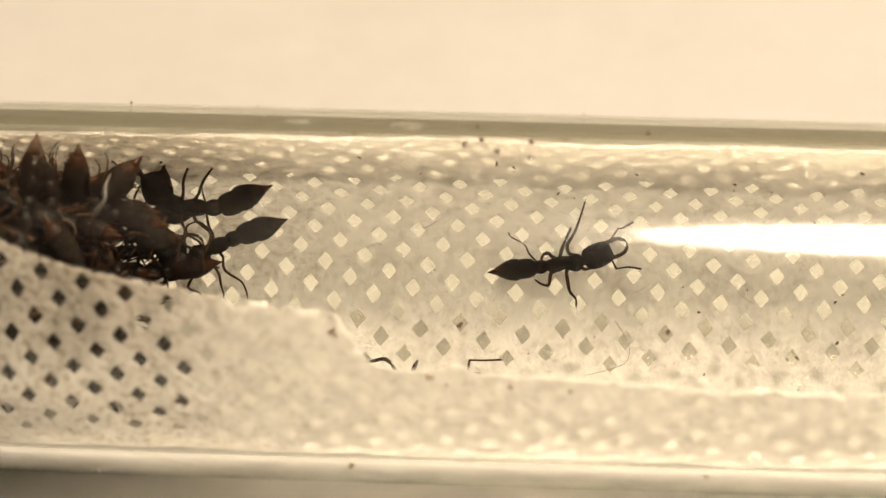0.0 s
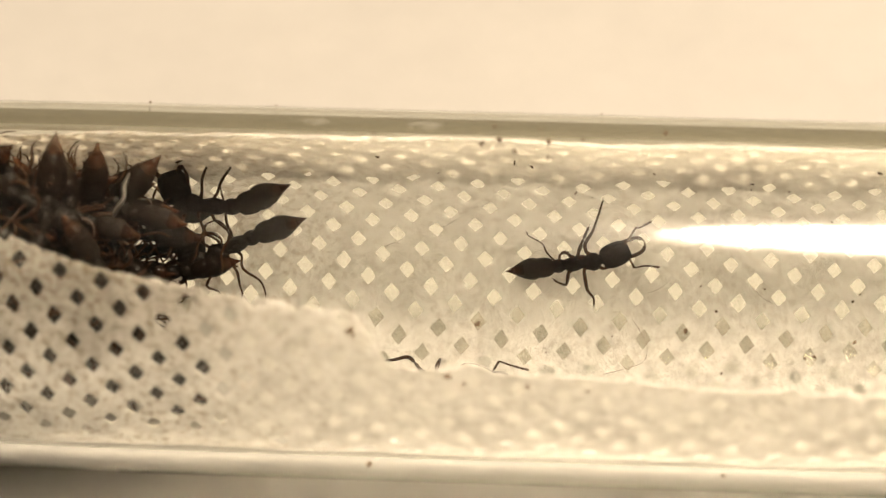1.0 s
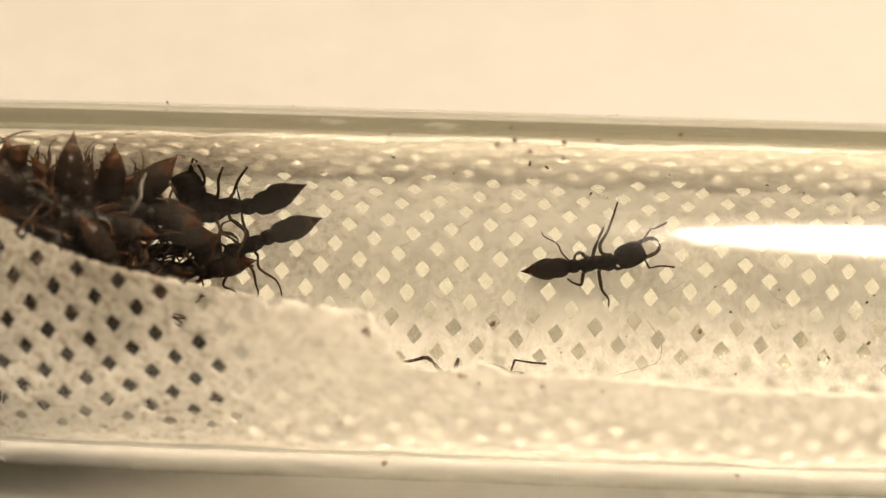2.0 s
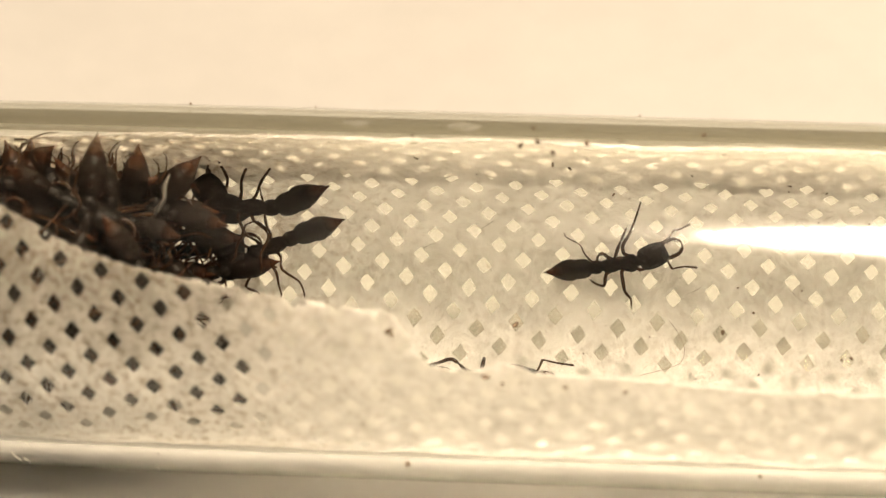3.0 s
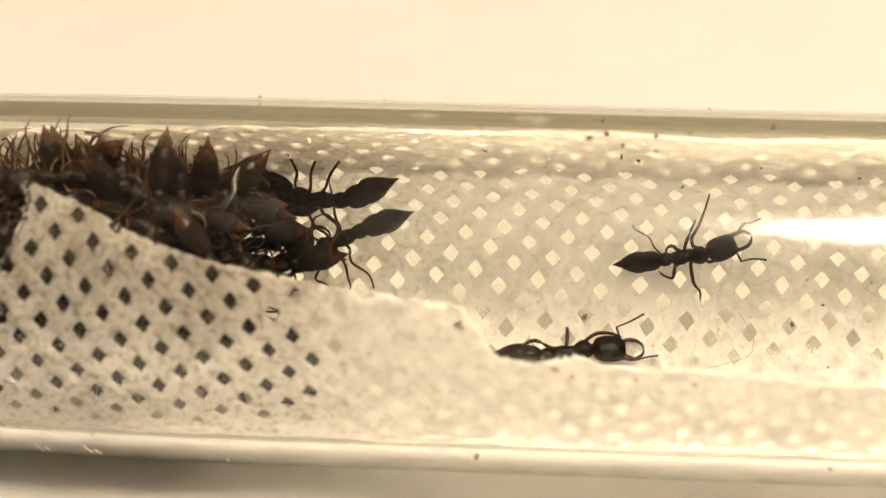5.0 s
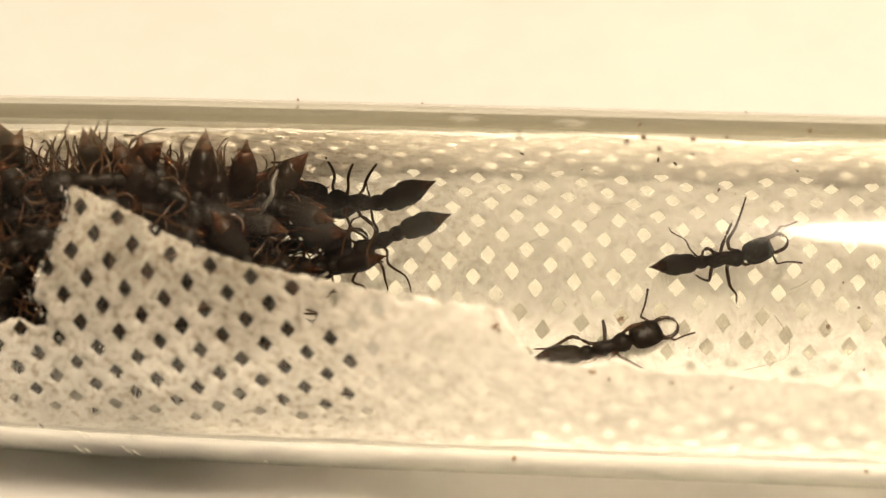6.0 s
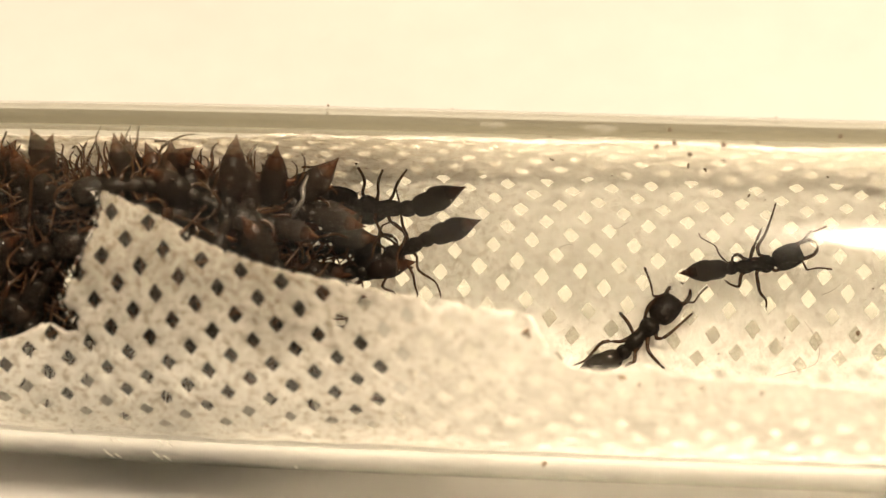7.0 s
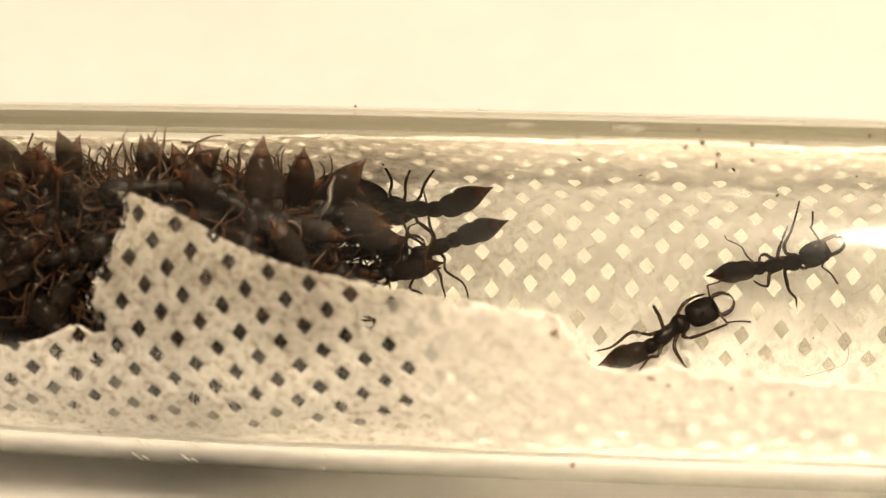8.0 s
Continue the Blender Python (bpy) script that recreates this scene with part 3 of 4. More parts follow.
def mandible_mesh(side, spread):
    """Long toothed jaw, hinged at the origin: nearly straight, then hooked inward."""
    out = side * spread
    bm = strand([(0, 0, 0), (0.30, out * 0.12, 0), (0.62, out * 0.08, 0.01), (0.85, -side * 0.08, 0.02), (0.96, -side * 0.27, 0.02), (1.00, -side * 0.50, 0.02)], [0.12, 0.10, 0.088, 0.075, 0.05, 0.014], 8)
    for t in (0.34, 0.47, 0.60, 0.72, 0.82):
        y = out * 0.10 - side * (0.05 + 0.7 * max(0.0, t - 0.62))
        strand([(t, y, 0.01), (t + 0.02, y - side * 0.07, 0.01), (t + 0.03, y - side * 0.10, 0.01)], [0.05, 0.03, 0.008], 5, bm, 1)
    return bm


def antenna_mesh(points):
    """Scape from the origin to the second point, then the beaded whip."""
    bm = strand(points[:2], [0.045, 0.06], 6, None, 3)
    line = smoothed(points[1:], 4)
    n = len(line)
    rad = [0.045 + 0.02 * k / n for k in range(n)]
    for k in range(n - 1):
        strand([line[k], line[k] * 0.5 + line[k + 1] * 0.5, line[k + 1]], [rad[k] * 0.7, rad[k] * 1.05, rad[k] * 0.75], 6, bm, 1)
    return bm


def leg_mesh(points, slim=1.0):
    """Hip, knee, ankle, foot (and more joints between), from the origin."""
    bm = strand([points[0], points[1]], [0.13 * slim, 0.09 * slim], 7, None, 3)
    thick = [0.085, 0.10, 0.075, 0.058, 0.045, 0.036, 0.032, 0.028]
    line = points[1:]
    strand(line, [w * slim for w in thick[:len(line)]], 6, bm, 3)
    strand([line[-1], Vector(line[-1]) + (Vector(line[-1]) - Vector(line[-2])).normalized() * 0.16 + Vector((0, 0, -0.03))], [0.026 * slim, 0.012], 5, bm, 1)
    return bm


HIPS = [(0.52, 1), (0.05, 1), (-0.45, 1), (0.52, -1), (0.05, -1), (-0.45, -1)]


@lru_cache(maxsize=None)
def shared(kind, *key):
    made = {"head": head_mesh, "mesosoma": mesosoma_mesh, "petiole": petiole_mesh, "gaster": gaster_front_mesh, "rear": gaster_rear_mesh, "tip": gaster_tip_mesh,
            "mandible": mandible_mesh, "antenna": antenna_mesh, "leg": leg_mesh}[kind](*key)
    data = bpy.data.meshes.new(kind)
    made.to_mesh(data)
    made.free()
    data.materials.append({"head": M_CUTICLE, "mesosoma": M_CUTICLE, "petiole": M_CUTICLE, "gaster": M_GASTER, "rear": M_REAR, "tip": M_REAR,
                           "mandible": M_LEG, "antenna": M_LEG, "leg": M_LEG}[kind])
    for f in data.polygons:
        f.use_smooth = True
    return data


def piece(name, data, parent, m):
    ob = new(name, data)
    ob.parent = parent
    ob.matrix_basis = m
    return ob


def ant(m, legs, antennae, jaws=(1.0, 1.0), head=(0, 0), tail=(0, 0), label="", group="", height=0.62, size=1.0, slim=1.0):
    """legs: six lists of points (mm) from each hip; head, tail: turn and nod of the head and of the gaster, degrees."""
    top = tagged(new("ant"), label, "ant", group)
    top.empty_display_size = 0.001
    top.matrix_basis = m @ Matrix.Scale(size, 4)
    piece("mesosoma", shared("mesosoma"), top, pose(0, 0, height * AM))
    hm = pose(0.86 * AM, 0, height * AM - 0.00002, 0, -head[1], head[0])
    skull = piece("head", shared("head"), top, hm)
    moving = {"ant": top, "head": skull, "legs": [], "antennae": [], "jaws": []}
    for side, spread in zip((1, -1), jaws):
        moving["jaws"].append(piece("mandible", shared("mandible", side, spread), skull, pose(1.33 * AM, side * 0.41 * AM, -0.04 * AM)))
    for side, pts in zip((1, -1), antennae):
        moving["antennae"].append(piece("antenna", shared("antenna", tuple(pts)), skull, pose(1.29 * AM, side * 0.26 * AM, 0.17 * AM)))
    tm = pose(-1.02 * AM, 0, (height - 0.04) * AM, 0, tail[1] * 0.4, tail[0] * 0.4)
    piece("petiole", shared("petiole"), top, tm)
    gm = tm @ pose(-0.60 * AM, 0, 0, 0, tail[1] * 0.6, tail[0] * 0.6)
    gaster = piece("gaster", shared("gaster"), top, gm)
    moving["gaster"] = gaster
    piece("rear_segment", shared("rear"), gaster, pose(0.02 * AM, 0, 0, 0, tail[1] * 0.15, tail[0] * 0.15))
    tagged(piece("gaster_tip", shared("tip"), gaster, pose(0.02 * AM, 0, 0, 0, tail[1] * 0.15, tail[0] * 0.15)), "amber-brown tip")
    for (hx, side), pts in zip(HIPS, legs):
        moving["legs"].append(piece("leg", shared("leg", tuple(pts), slim), top, pose(hx * AM, side * 0.24 * AM, (height - 0.16) * AM)))
    return moving


def easy_legs(rng, reach=1.05):
    out = []
    for hx, side in HIPS:
        fwd = {0.52: 0.9, 0.05: -0.1, -0.45: -1.0}[hx] + rng.uniform(-0.5, 0.5)
        out.append(((0, 0, 0), (fwd * 0.25, side * 0.35, 0.05), (fwd * 0.8 * reach, side * (0.9 + rng.uniform(-0.25, 0.2)) * reach, 0.45 + rng.uniform(-0.4, 0.4)),
                    (fwd * 1.2 * reach, side * (1.35 + rng.uniform(-0.4, 0.3)) * reach, -0.1 + rng.uniform(-0.3, 0.5)),
                    (fwd * 1.5 * reach, side * (1.7 + rng.uniform(-0.5, 0.4)) * reach, -0.5 + rng.uniform(-0.1, 0.6))))
    return out


def easy_antennae(rng):
    out = []
    for side in (1, -1):
        out.append(((0, 0, 0), (0.45 + rng.uniform(-0.3, 0.3), side * 0.75, 0.1), (0.95 + rng.uniform(-0.3, 0.3), side * (0.9 + rng.uniform(-0.4, 0.3)), 0.0),
                    (1.6 + rng.uniform(-0.5, 0.2), side * (0.9 + rng.uniform(-0.6, 0.5)), -0.1 + rng.uniform(-0.2, 0.3))))
    return out


def raised_legs(rng):
    """Legs held out nearly straight to both sides, each ending in a small hook."""
    out = []
    for hx, side in HIPS:
        lean = {0.52: 0.35, 0.05: 0.0, -0.45: -0.35}[hx] + rng.uniform(-0.35, 0.35)
        far, tip = rng.uniform(1.9, 2.5), rng.uniform(-0.28, 0.28)
        out.append(((0, 0, 0), (lean * 0.3, side * 0.35, 0.1), (lean * 0.9 + rng.uniform(-0.4, 0.4), side * 0.9, 0.3 + rng.uniform(-0.2, 0.2)), (lean * 1.0, side * far * 0.7, 0.2 + rng.uniform(-0.2, 0.2)),
                    (lean * 1.15 + tip * 0.3, side * far * 0.92, 0.15), (lean * 1.15 + tip, side * far, 0.1)))
    return out


# the lone ant resting on the cloth
LONE = ant(on_cloth(1.65, 17.0, 9.8),
           [((0, 0, 0), (-0.36, 0.34, 0.3), (-0.34, 0.87, 0.6), (0.09, 1.4, 0.4), (0.48, 2.15, 0.33), (0.85, 3.0, 0.47)),
            ((0, 0, 0), (-0.36, 0.15, 0.3), (-0.16, 0.69, 0.6), (0.11, 1.11, 0.17), (0.40, 1.55, -0.14)),
            ((0, 0, 0), (-0.24, 0.31, 0.4), (-0.4, 0.57, 0.6), (-0.68, 0.46, 0.6), (-0.87, 0.0, 0.36), (-1.34, 0.54, 0.16), (-1.51, 1.01, -0.07), (-2.13, 1.47, -0.22), (-2.19, 1.62, -0.26)),
            ((0, 0, 0), (0.2, -0.15, 0.0), (0.35, -0.22, 0.1), (0.6, -0.25, -0.2), (0.8, -0.2, -0.4)),
            ((0, 0, 0), (-0.15, -0.19, 0.3), (-0.14, -0.66, 0.45), (-0.13, -1.28, 0.14), (0.1, -1.77, -0.03), (0.06, -2.15, 0.0)),
            ((0, 0, 0), (-0.42, -0.14, 0.3), (-0.49, -0.34, 0.42), (-0.63, -0.76, 0.3), (-1.03, -0.7, -0.03), (-1.25, -0.56, -0.3))],
           [((0, 0, 0), (0.98, 0.72, 0.15), (1.15, 0.62, 0.1), (1.81, 0.66, 0.0)),
            ((0, 0, 0), (0.0, -0.75, 0.0), (0.57, -0.94, -0.1), (1.13, -1.34, -0.2))],
           (0.2, 0.5), (16, -4), (-2, 4), "slender black-brown ant standing on the perforated cloth", size=0.96)

# the ant that climbs out from under the cloth's edge
CLIMBER = ant(on_cloth(-3.39, -13.2, 41.0),
              [((0, 0, 0), (0.0, 0.15, 0.25), (0.56, 0.36, 0.42), (1.17, 0.36, 0.24), (1.69, 0.24, -0.11)),
               ((0, 0, 0), (-0.40, 0.05, 0.22), (-0.19, 0.55, 0.33), (0.01, 1.28, -0.27)),
               ((0, 0, 0), (-0.60, 0.22, 0.29), (-1.15, 0.79, 0.42), (-1.81, 0.87, 0.07), (-2.34, 0.93, -0.14), (-2.85, 1.2, -0.3)),
               ((0, 0, 0), (-0.40, -0.32, 0.18), (-0.19, -0.61, 0.29), (0.56, -0.82, 0.04), (1.62, -1.04, -0.36)),
               ((0, 0, 0), (-0.40, -0.30, 0.26), (-0.63, -0.59, 0.36), (-0.74, -1.17, 0.2), (-0.74, -1.55, -0.14)),
               ((0, 0, 0), (-0.50, -0.08, 0.28), (-0.95, -0.37, 0.42), (-1.25, -0.16, 0.2), (-1.81, -0.27, 0.01), (-2.15, -0.38, -0.03))],
              [((0, 0, 0), (0.15, 0.72, 0.25), (0.8, 0.62, 0.35), (1.6, 0.62, 0.4)),
               ((0, 0, 0), (0.21, -0.73, 0.0), (0.76, -0.89, -0.1), (1.25, -1.12, -0.2))],
              (1.0, 1.0), (4, -6), (-8, 4), "slender black-brown ant climbing out from under the cloth's edge", size=1.05)


def flat_pose(x, y, z, heading, pitch=0.0, roll=0.0):
    """A pose in the tube's frame (mm): heading across the view, pitch lifts the head towards the viewer."""
    m = Matrix.Translation(in_tube(x, y, z)) @ pose(0, 0, 0, 0, 0, heading) @ pose(0, 0, 0, roll, -pitch, 0)
    return TUBE @ m @ pose(0, 0, -0.62 * AM)


RNG = random.Random(11)
SETS = [(raised_legs(RNG) if n % 2 else easy_legs(RNG, 1.1), easy_antennae(RNG), RNG.uniform(0.7, 1.2), (RNG.uniform(-15, 15), 0), (RNG.uniform(-25, 25), RNG.uniform(-10, 25))) for n in range(7)]
CLUSTER_LABEL, CLUSTER = "slender dark ant packed into the cluster on the cloth", "clustered ants"


def edge_ant(x, y, z, heading, pitch, roll, seed, head=(0, 0), tail=(0, 0), label=CLUSTER_LABEL, reach=1.05, size=1.0, raised=False):
    rng = random.Random(seed)
    return ant(flat_pose(x, y, z, heading, pitch, roll), raised_legs(rng) if raised else easy_legs(rng, reach), easy_antennae(rng), (1.0, 1.0), head, tail, label, CLUSTER, size=size, slim=0.72)


def from_tail(x, y, z, heading, pitch, roll, seed, tail=(0, 0), label=CLUSTER_LABEL, reach=1.05, size=1.0, raised=False):
    """An ant whose gaster's tip lies at x, y, z (mm)."""
    a, p, d = radians(heading), radians(pitch), 3.65 * size
    return edge_ant(x + d * math.cos(a) * math.cos(p), y + d * math.sin(a) * math.cos(p), z + d * math.sin(p), heading, pitch, roll, seed, (0, 0), tail, label, reach, size, raised)


OUTER = "slender dark ant at the edge of the cluster, gaster outward"
from_tail(-11.2, 3.65, 3.6, -153, -4, -10, 22, (-5, 0), OUTER, 1.05, 1.06, True)
from_tail(-14.0, 1.2, 3.4, -172, 0, 0, 23, (4, 0), OUTER, 0.6)
edge_ant(-19.2, 2.5, 4.6, 178, 0, 0, 24)
edge_ant(-17.8, 1.8, 3.2, 8, 0, 0, 25, reach=0.7)
edge_ant(-18.6, 3.2, 3.4, 190, 0, 0, 26)
edge_ant(-19.5, 0.6, 5.0, 165, 8, 0, 31)
TURNER = edge_ant(-15.68, 3.92, 4.4, 176, 0, 0, 27, (0, 0), (26, 0), "slender dark ant at the cluster's edge, jaws open, gaster outward", 1.05, 1.14, True)
RISER = edge_ant(-20.1, -0.6, 9.6, -30, -12, 0, 28, (0, 0), (0, 0))
# gasters that stick up in front of the heap
for n, (x, y, z, heading) in enumerate(((-31.7, 6.44, 9.6, -113), (-30.9, 5.79, 9.6, -90), (-29.5, 6.42, 9.6, -103), (-27.1, 6.43, 9.6, -63), (-25.3, 6.72, 9.6, -72), (-23.9, 6.01, 9.6, -95), (-21.0, 6.33, 9.6, -100), (-19.6, 6.96, 9.6, -93), (-17.3, 5.92, 9.6, -125))):
    from_tail(x, min(y, 6.2), z + (-0.8, 0.3, 0.6, -0.3)[n % 4], heading, (-8, -22, 4, -14)[n % 4], (40, -60, 80, -20, 120)[n % 5], 120 + n, ((-8, 10, 6, -12)[n % 4], 0), "slender dark ant head down in the cluster, gaster tip raised", 1.1, 1.14)
# others behind them
for n, (x, y, z, heading, pitch) in enumerate(((-28.4, 5.0, 8.6, -65, -4), (-22.6, 4.9, 8.0, -120, 0), (-31.5, -0.1, 10.9, -55, -8),
                                              (-26.2, 5.1, 8.2, -120, 0), (-33.5, 5.8, 10.0, -80, 0), (-34.6, 5.2, 10.8, -75, -8), (-24.5, 4.4, 10.8, -40, 0), (-20.3, 3.0, 11.2, -82, -4))):
    from_tail(x, y + (RNG.uniform(-0.2, 0.6) if y > 4 else 0), z + RNG.uniform(-1.0, 0.5), heading + RNG.uniform(-20, 20), pitch + RNG.uniform(-28, 10), RNG.uniform(-90, 90), 40 + n, (RNG.uniform(-12, 12), 0), "slender dark ant head down in the cluster, gaster tip raised", 1.1, 1.08)
# ants lying across the top of the heap, legs held up
for n in range(26):
    edge_ant(-35.5 + 0.66 * n + RNG.uniform(-0.3, 0.3), RNG.uniform(3.1, 3.9), RNG.uniform(6.6, 9.2), RNG.choice((0, 180)) + RNG.uniform(-14, 14), RNG.uniform(-12, 12), RNG.uniform(-25, 25), 90 + n,
             (RNG.uniform(-15, 15), 0), (RNG.uniform(-15, 15), 0), "slender dark ant lying across the heap, legs held up", raised=True)


# ants that sprawl over the front of the heap
for n in range(20):
    edge_ant(-34.5 + 0.74 * n + RNG.uniform(-0.4, 0.4), RNG.uniform(1.8, 3.4), RNG.uniform(9.6, 10.6), RNG.choice((-90, -60, -120, 0, 180)) + RNG.uniform(-25, 25), RNG.uniform(-14, 14), RNG.choice((0, 180)) + RNG.uniform(-40, 40), 140 + n,
             (RNG.uniform(-20, 20), 0), (RNG.uniform(-30, 30), RNG.uniform(-10, 20)), "slender dark ant sprawled over the front of the heap", raised=n % 3 > 0, size=0.92)


def cluster():
    rng = random.Random(11)
    firsts = []
    count = tries = 0
    while count < 150 and tries < 40000:
        tries += 1
        x = rng.uniform(-46, -20.0)
        a, r = rng.uniform(0, 2 * math.pi), 6.0 * math.sqrt(rng.random())
        p = Vector((x, r * math.sin(a), 8 - r * math.cos(a)))
        d = Vector((rng.gauss(0.1, 0.8), rng.gauss(-0.9 if rng.random() < 0.4 else 0, 0.6), rng.gauss(0, 0.35))).normalized()
        ends = [p + d * 3.2, p - d * 3.5, p + d * 1.5, p - d * 2]
        if any(math.hypot(e.y, e.z - 8) > (5.0 if e.z > 8 and e.y < 3.5 else 6.0) for e in ends) or max(e.x for e in ends) > -18.2:
            continue
        if max(e.x for e in ends) > -20 and max(e.z for e in ends) > 10:
            continue
        up = Vector((rng.gauss(0, 0.8), rng.gauss(0, 0.8), rng.choice((1, -0.9))))
        side = up.cross(d).normalized()
        up = d.cross(side)
        m = Matrix((d, side, up)).transposed().to_4x4()
        m.translation = p * MM - up * 0.0006
        m = TUBE @ m
        k = count % 7
        if count < 7:
            legs, feelers, gape, nod, bend = SETS[k]
            firsts.append(ant(m, legs, feelers, (gape, gape), nod, bend, CLUSTER_LABEL, CLUSTER, slim=0.75)["ant"])
        else:
            copy_thing(firsts[k], m)
        count += 1
    # the crowded near end
    extra = 0
    while extra < 46 and tries < 80000:
        tries += 1
        p = Vector((rng.uniform(-23.5, -18.4), rng.uniform(-2.5, 5.0), rng.uniform(2.6, 9.2)))
        a = rng.uniform(0, 2 * math.pi)
        d = Vector((math.cos(a), math.sin(a), rng.gauss(0, 0.2))).normalized()
        ends = [p + d * 3.2, p - d * 3.6]
        if any(math.hypot(e.y, e.z - 8) > 6.0 or e.x > (-18.6 if e.y > 0.8 else -16.3) for e in ends):
            continue
        side = Vector((rng.gauss(0, 0.4), rng.gauss(0, 0.4), 1)).cross(d).normalized()
        up = d.cross(side)
        m = Matrix((d, side, up)).transposed().to_4x4()
        m.translation = p * MM - up * 0.0006
        copy_thing(firsts[extra % 7], TUBE @ m)
        extra += 1
    # those that sit under the free flap, legs tucked in
    under = 0
    folded = [tuple(tuple(Vector(q) * 0.4) for q in leg) for leg in SETS[0][0]]
    first = None
    while under < 22 and tries < 120000:
        tries += 1
        p = Vector((rng.uniform(-19.5, -12.5), rng.uniform(-5.0, -2.0), rng.uniform(2.8, 7.0)))
        a = rng.choice((0, math.pi)) + rng.gauss(0, 0.3)
        d = Vector((math.cos(a), math.sin(a), rng.gauss(0, 0.1))).normalized()
        ends = [p + d * 3.2, p - d * 3.6]
        if any(math.hypot(e.y, e.z - 8) > 6.0 or e.y > -1.5 or e.x > -12.3 for e in ends):
            continue
        side = Vector((0, rng.gauss(0, 0.2), 1)).cross(d).normalized()
        up = d.cross(side)
        m = Matrix((d, side, up)).transposed().to_4x4()
        m.translation = p * MM - up * 0.0006
        if first is None:
            short = [((0, 0, 0), (0.2, side * 0.3, 0), (0.45, side * 0.2, 0)) for side in (1, -1)]
            first = ant(TUBE @ m, folded, short, (0.7, 0.7), (0, 0), (8, 0), "slender dark ant sitting under the cloth flap, legs tucked in", CLUSTER)["ant"]
        else:
            copy_thing(first, TUBE @ m)
        under += 1


cluster()


# ---- dirt, fibres, threads ----
def on_roll(x, deg, lift=0.0):
    a, r = radians(deg), 6.72 - lift
    return in_tube(x, r * math.sin(a), 8 - r * math.cos(a))


def crumbs():
    rng = random.Random(8)
    shapes = []
    for _ in range(5):
        bm = bmesh.new()
        bmesh.ops.create_icosphere(bm, subdivisions=2, radius=0.0001)
        for v in bm.verts:
            v.co *= 1 + 0.9 * noise.noise(v.co * 14000 + Vector((len(shapes) * 3.3, 0, 0)))
            v.co.z *= 0.6
        data = bpy.data.meshes.new("dirt_crumb")
        bm.to_mesh(data)
        bm.free()
        data.materials.append(M_DIRT)
        shapes.append(data)
    spots = [(-0.83, 69.6, 1.0), (1.16, 50.5, 1.0), (1.90, 47.9, 0.5), (8.97, 55.7, 0.6), (10.46, 36.9, 0.5), (6.96, 7.4, 0.6), (12.18, -20.2, 1.1), (7.98, -29.0, 1.0), (-3.15, -10.6, 2.0),
             (6.34, -11.1, 1.6), (7.40, 6.8, 0.5), (-7.64, 75.6, 0.8), (-1.58, 73.2, 1.0), (9.90, 7.0, 0.7), (7.71, -2.6, 0.9), (14.01, -13.6, 1.3), (11.75, -21.0, 1.0), (0.0, -21.8, 0.6),
             (14.46, 72.6, 1.0), (12.73, 37.0, 0.7), (10.66, 55.3, 0.7), (14.2, 6.0, 0.8), (13.9, 3.0, 1.0), (9.0, 60.0, 1.1), (4.6, 66.0, 0.6), (-5.0, 62.0, 0.5), (3.0, -14.0, 0.5)]
    for x, deg, size in spots:
        grow = 1.15 if deg > 60 else 0.75
        ob = new("dirt_crumb", rng.choice(shapes))
        ob.matrix_basis = TUBE @ Matrix.Translation(on_roll(x, deg, 0.22 * min(1.0, max(0.0, (deg - 38) / 14)))) @ pose(0, 0, 0, deg, 0, rng.uniform(0, 360)) @ Matrix.Diagonal((size * grow, size * grow * 0.8, size * grow * 0.8, 1))
        tagged(ob, "tiny brown crumb of dirt on the pale cloth", "dirt", "dirt crumbs")
    for x, deg, size in ((-7.95, -168.0, 1.6), (-7.8, -166.5, 1.0), (-3.9, -153.0, 1.4), (-3.2, -150.5, 0.9), (-0.6, -150.0, 0.9), (1.9, -149.0, 0.8), (-20.5, -160.0, 0.5)):
        ob = new("dirt_crumb", rng.choice(shapes))
        ob.matrix_basis = TUBE @ Matrix.Translation(on_roll(x, deg, -0.20)) @ pose(0, 0, 0, deg, 0, rng.uniform(0, 360)) @ Matrix.Diagonal((size, size * 0.7, size * 0.7, 1))
        tagged(ob, "tiny brown crumb of dirt on the rolled cloth", "dirt", "dirt crumbs")
    for x, deg, size in ((-7.21, -118.7, 1.4), (7.7, -118.5, 1.0), (-17.5, -266.1, 0.8), (2.2, -268, 0.6), (-12.0, -268, 0.6), (-2.8, -232.4, 1.2), (-2.3, -243.0, 1.0), (-2.1, -234.9, 1.3), (-1.4, -229.0, 1.1), (0.0, -234.2, 1.3), (0.0, -226.6, 0.9), (1.4, -236.1, 0.8), (4.9, -241.4, 1.1), (-7.4, -236.5, 0.7), (-0.4, -242.0, 0.6)):
        ob = new("dirt_crumb", rng.choice(shapes))
        ob.matrix_basis = TUBE @ Matrix.Translation(on_glass(x, deg, 0.02)) @ pose(0, 0, 0, deg, 0, rng.uniform(0, 360)) @ Matrix.Diagonal((size, size, size, 1))
        tagged(ob, "tiny brown crumb of dirt on the glass", "dirt", "dirt crumbs")


crumbs()


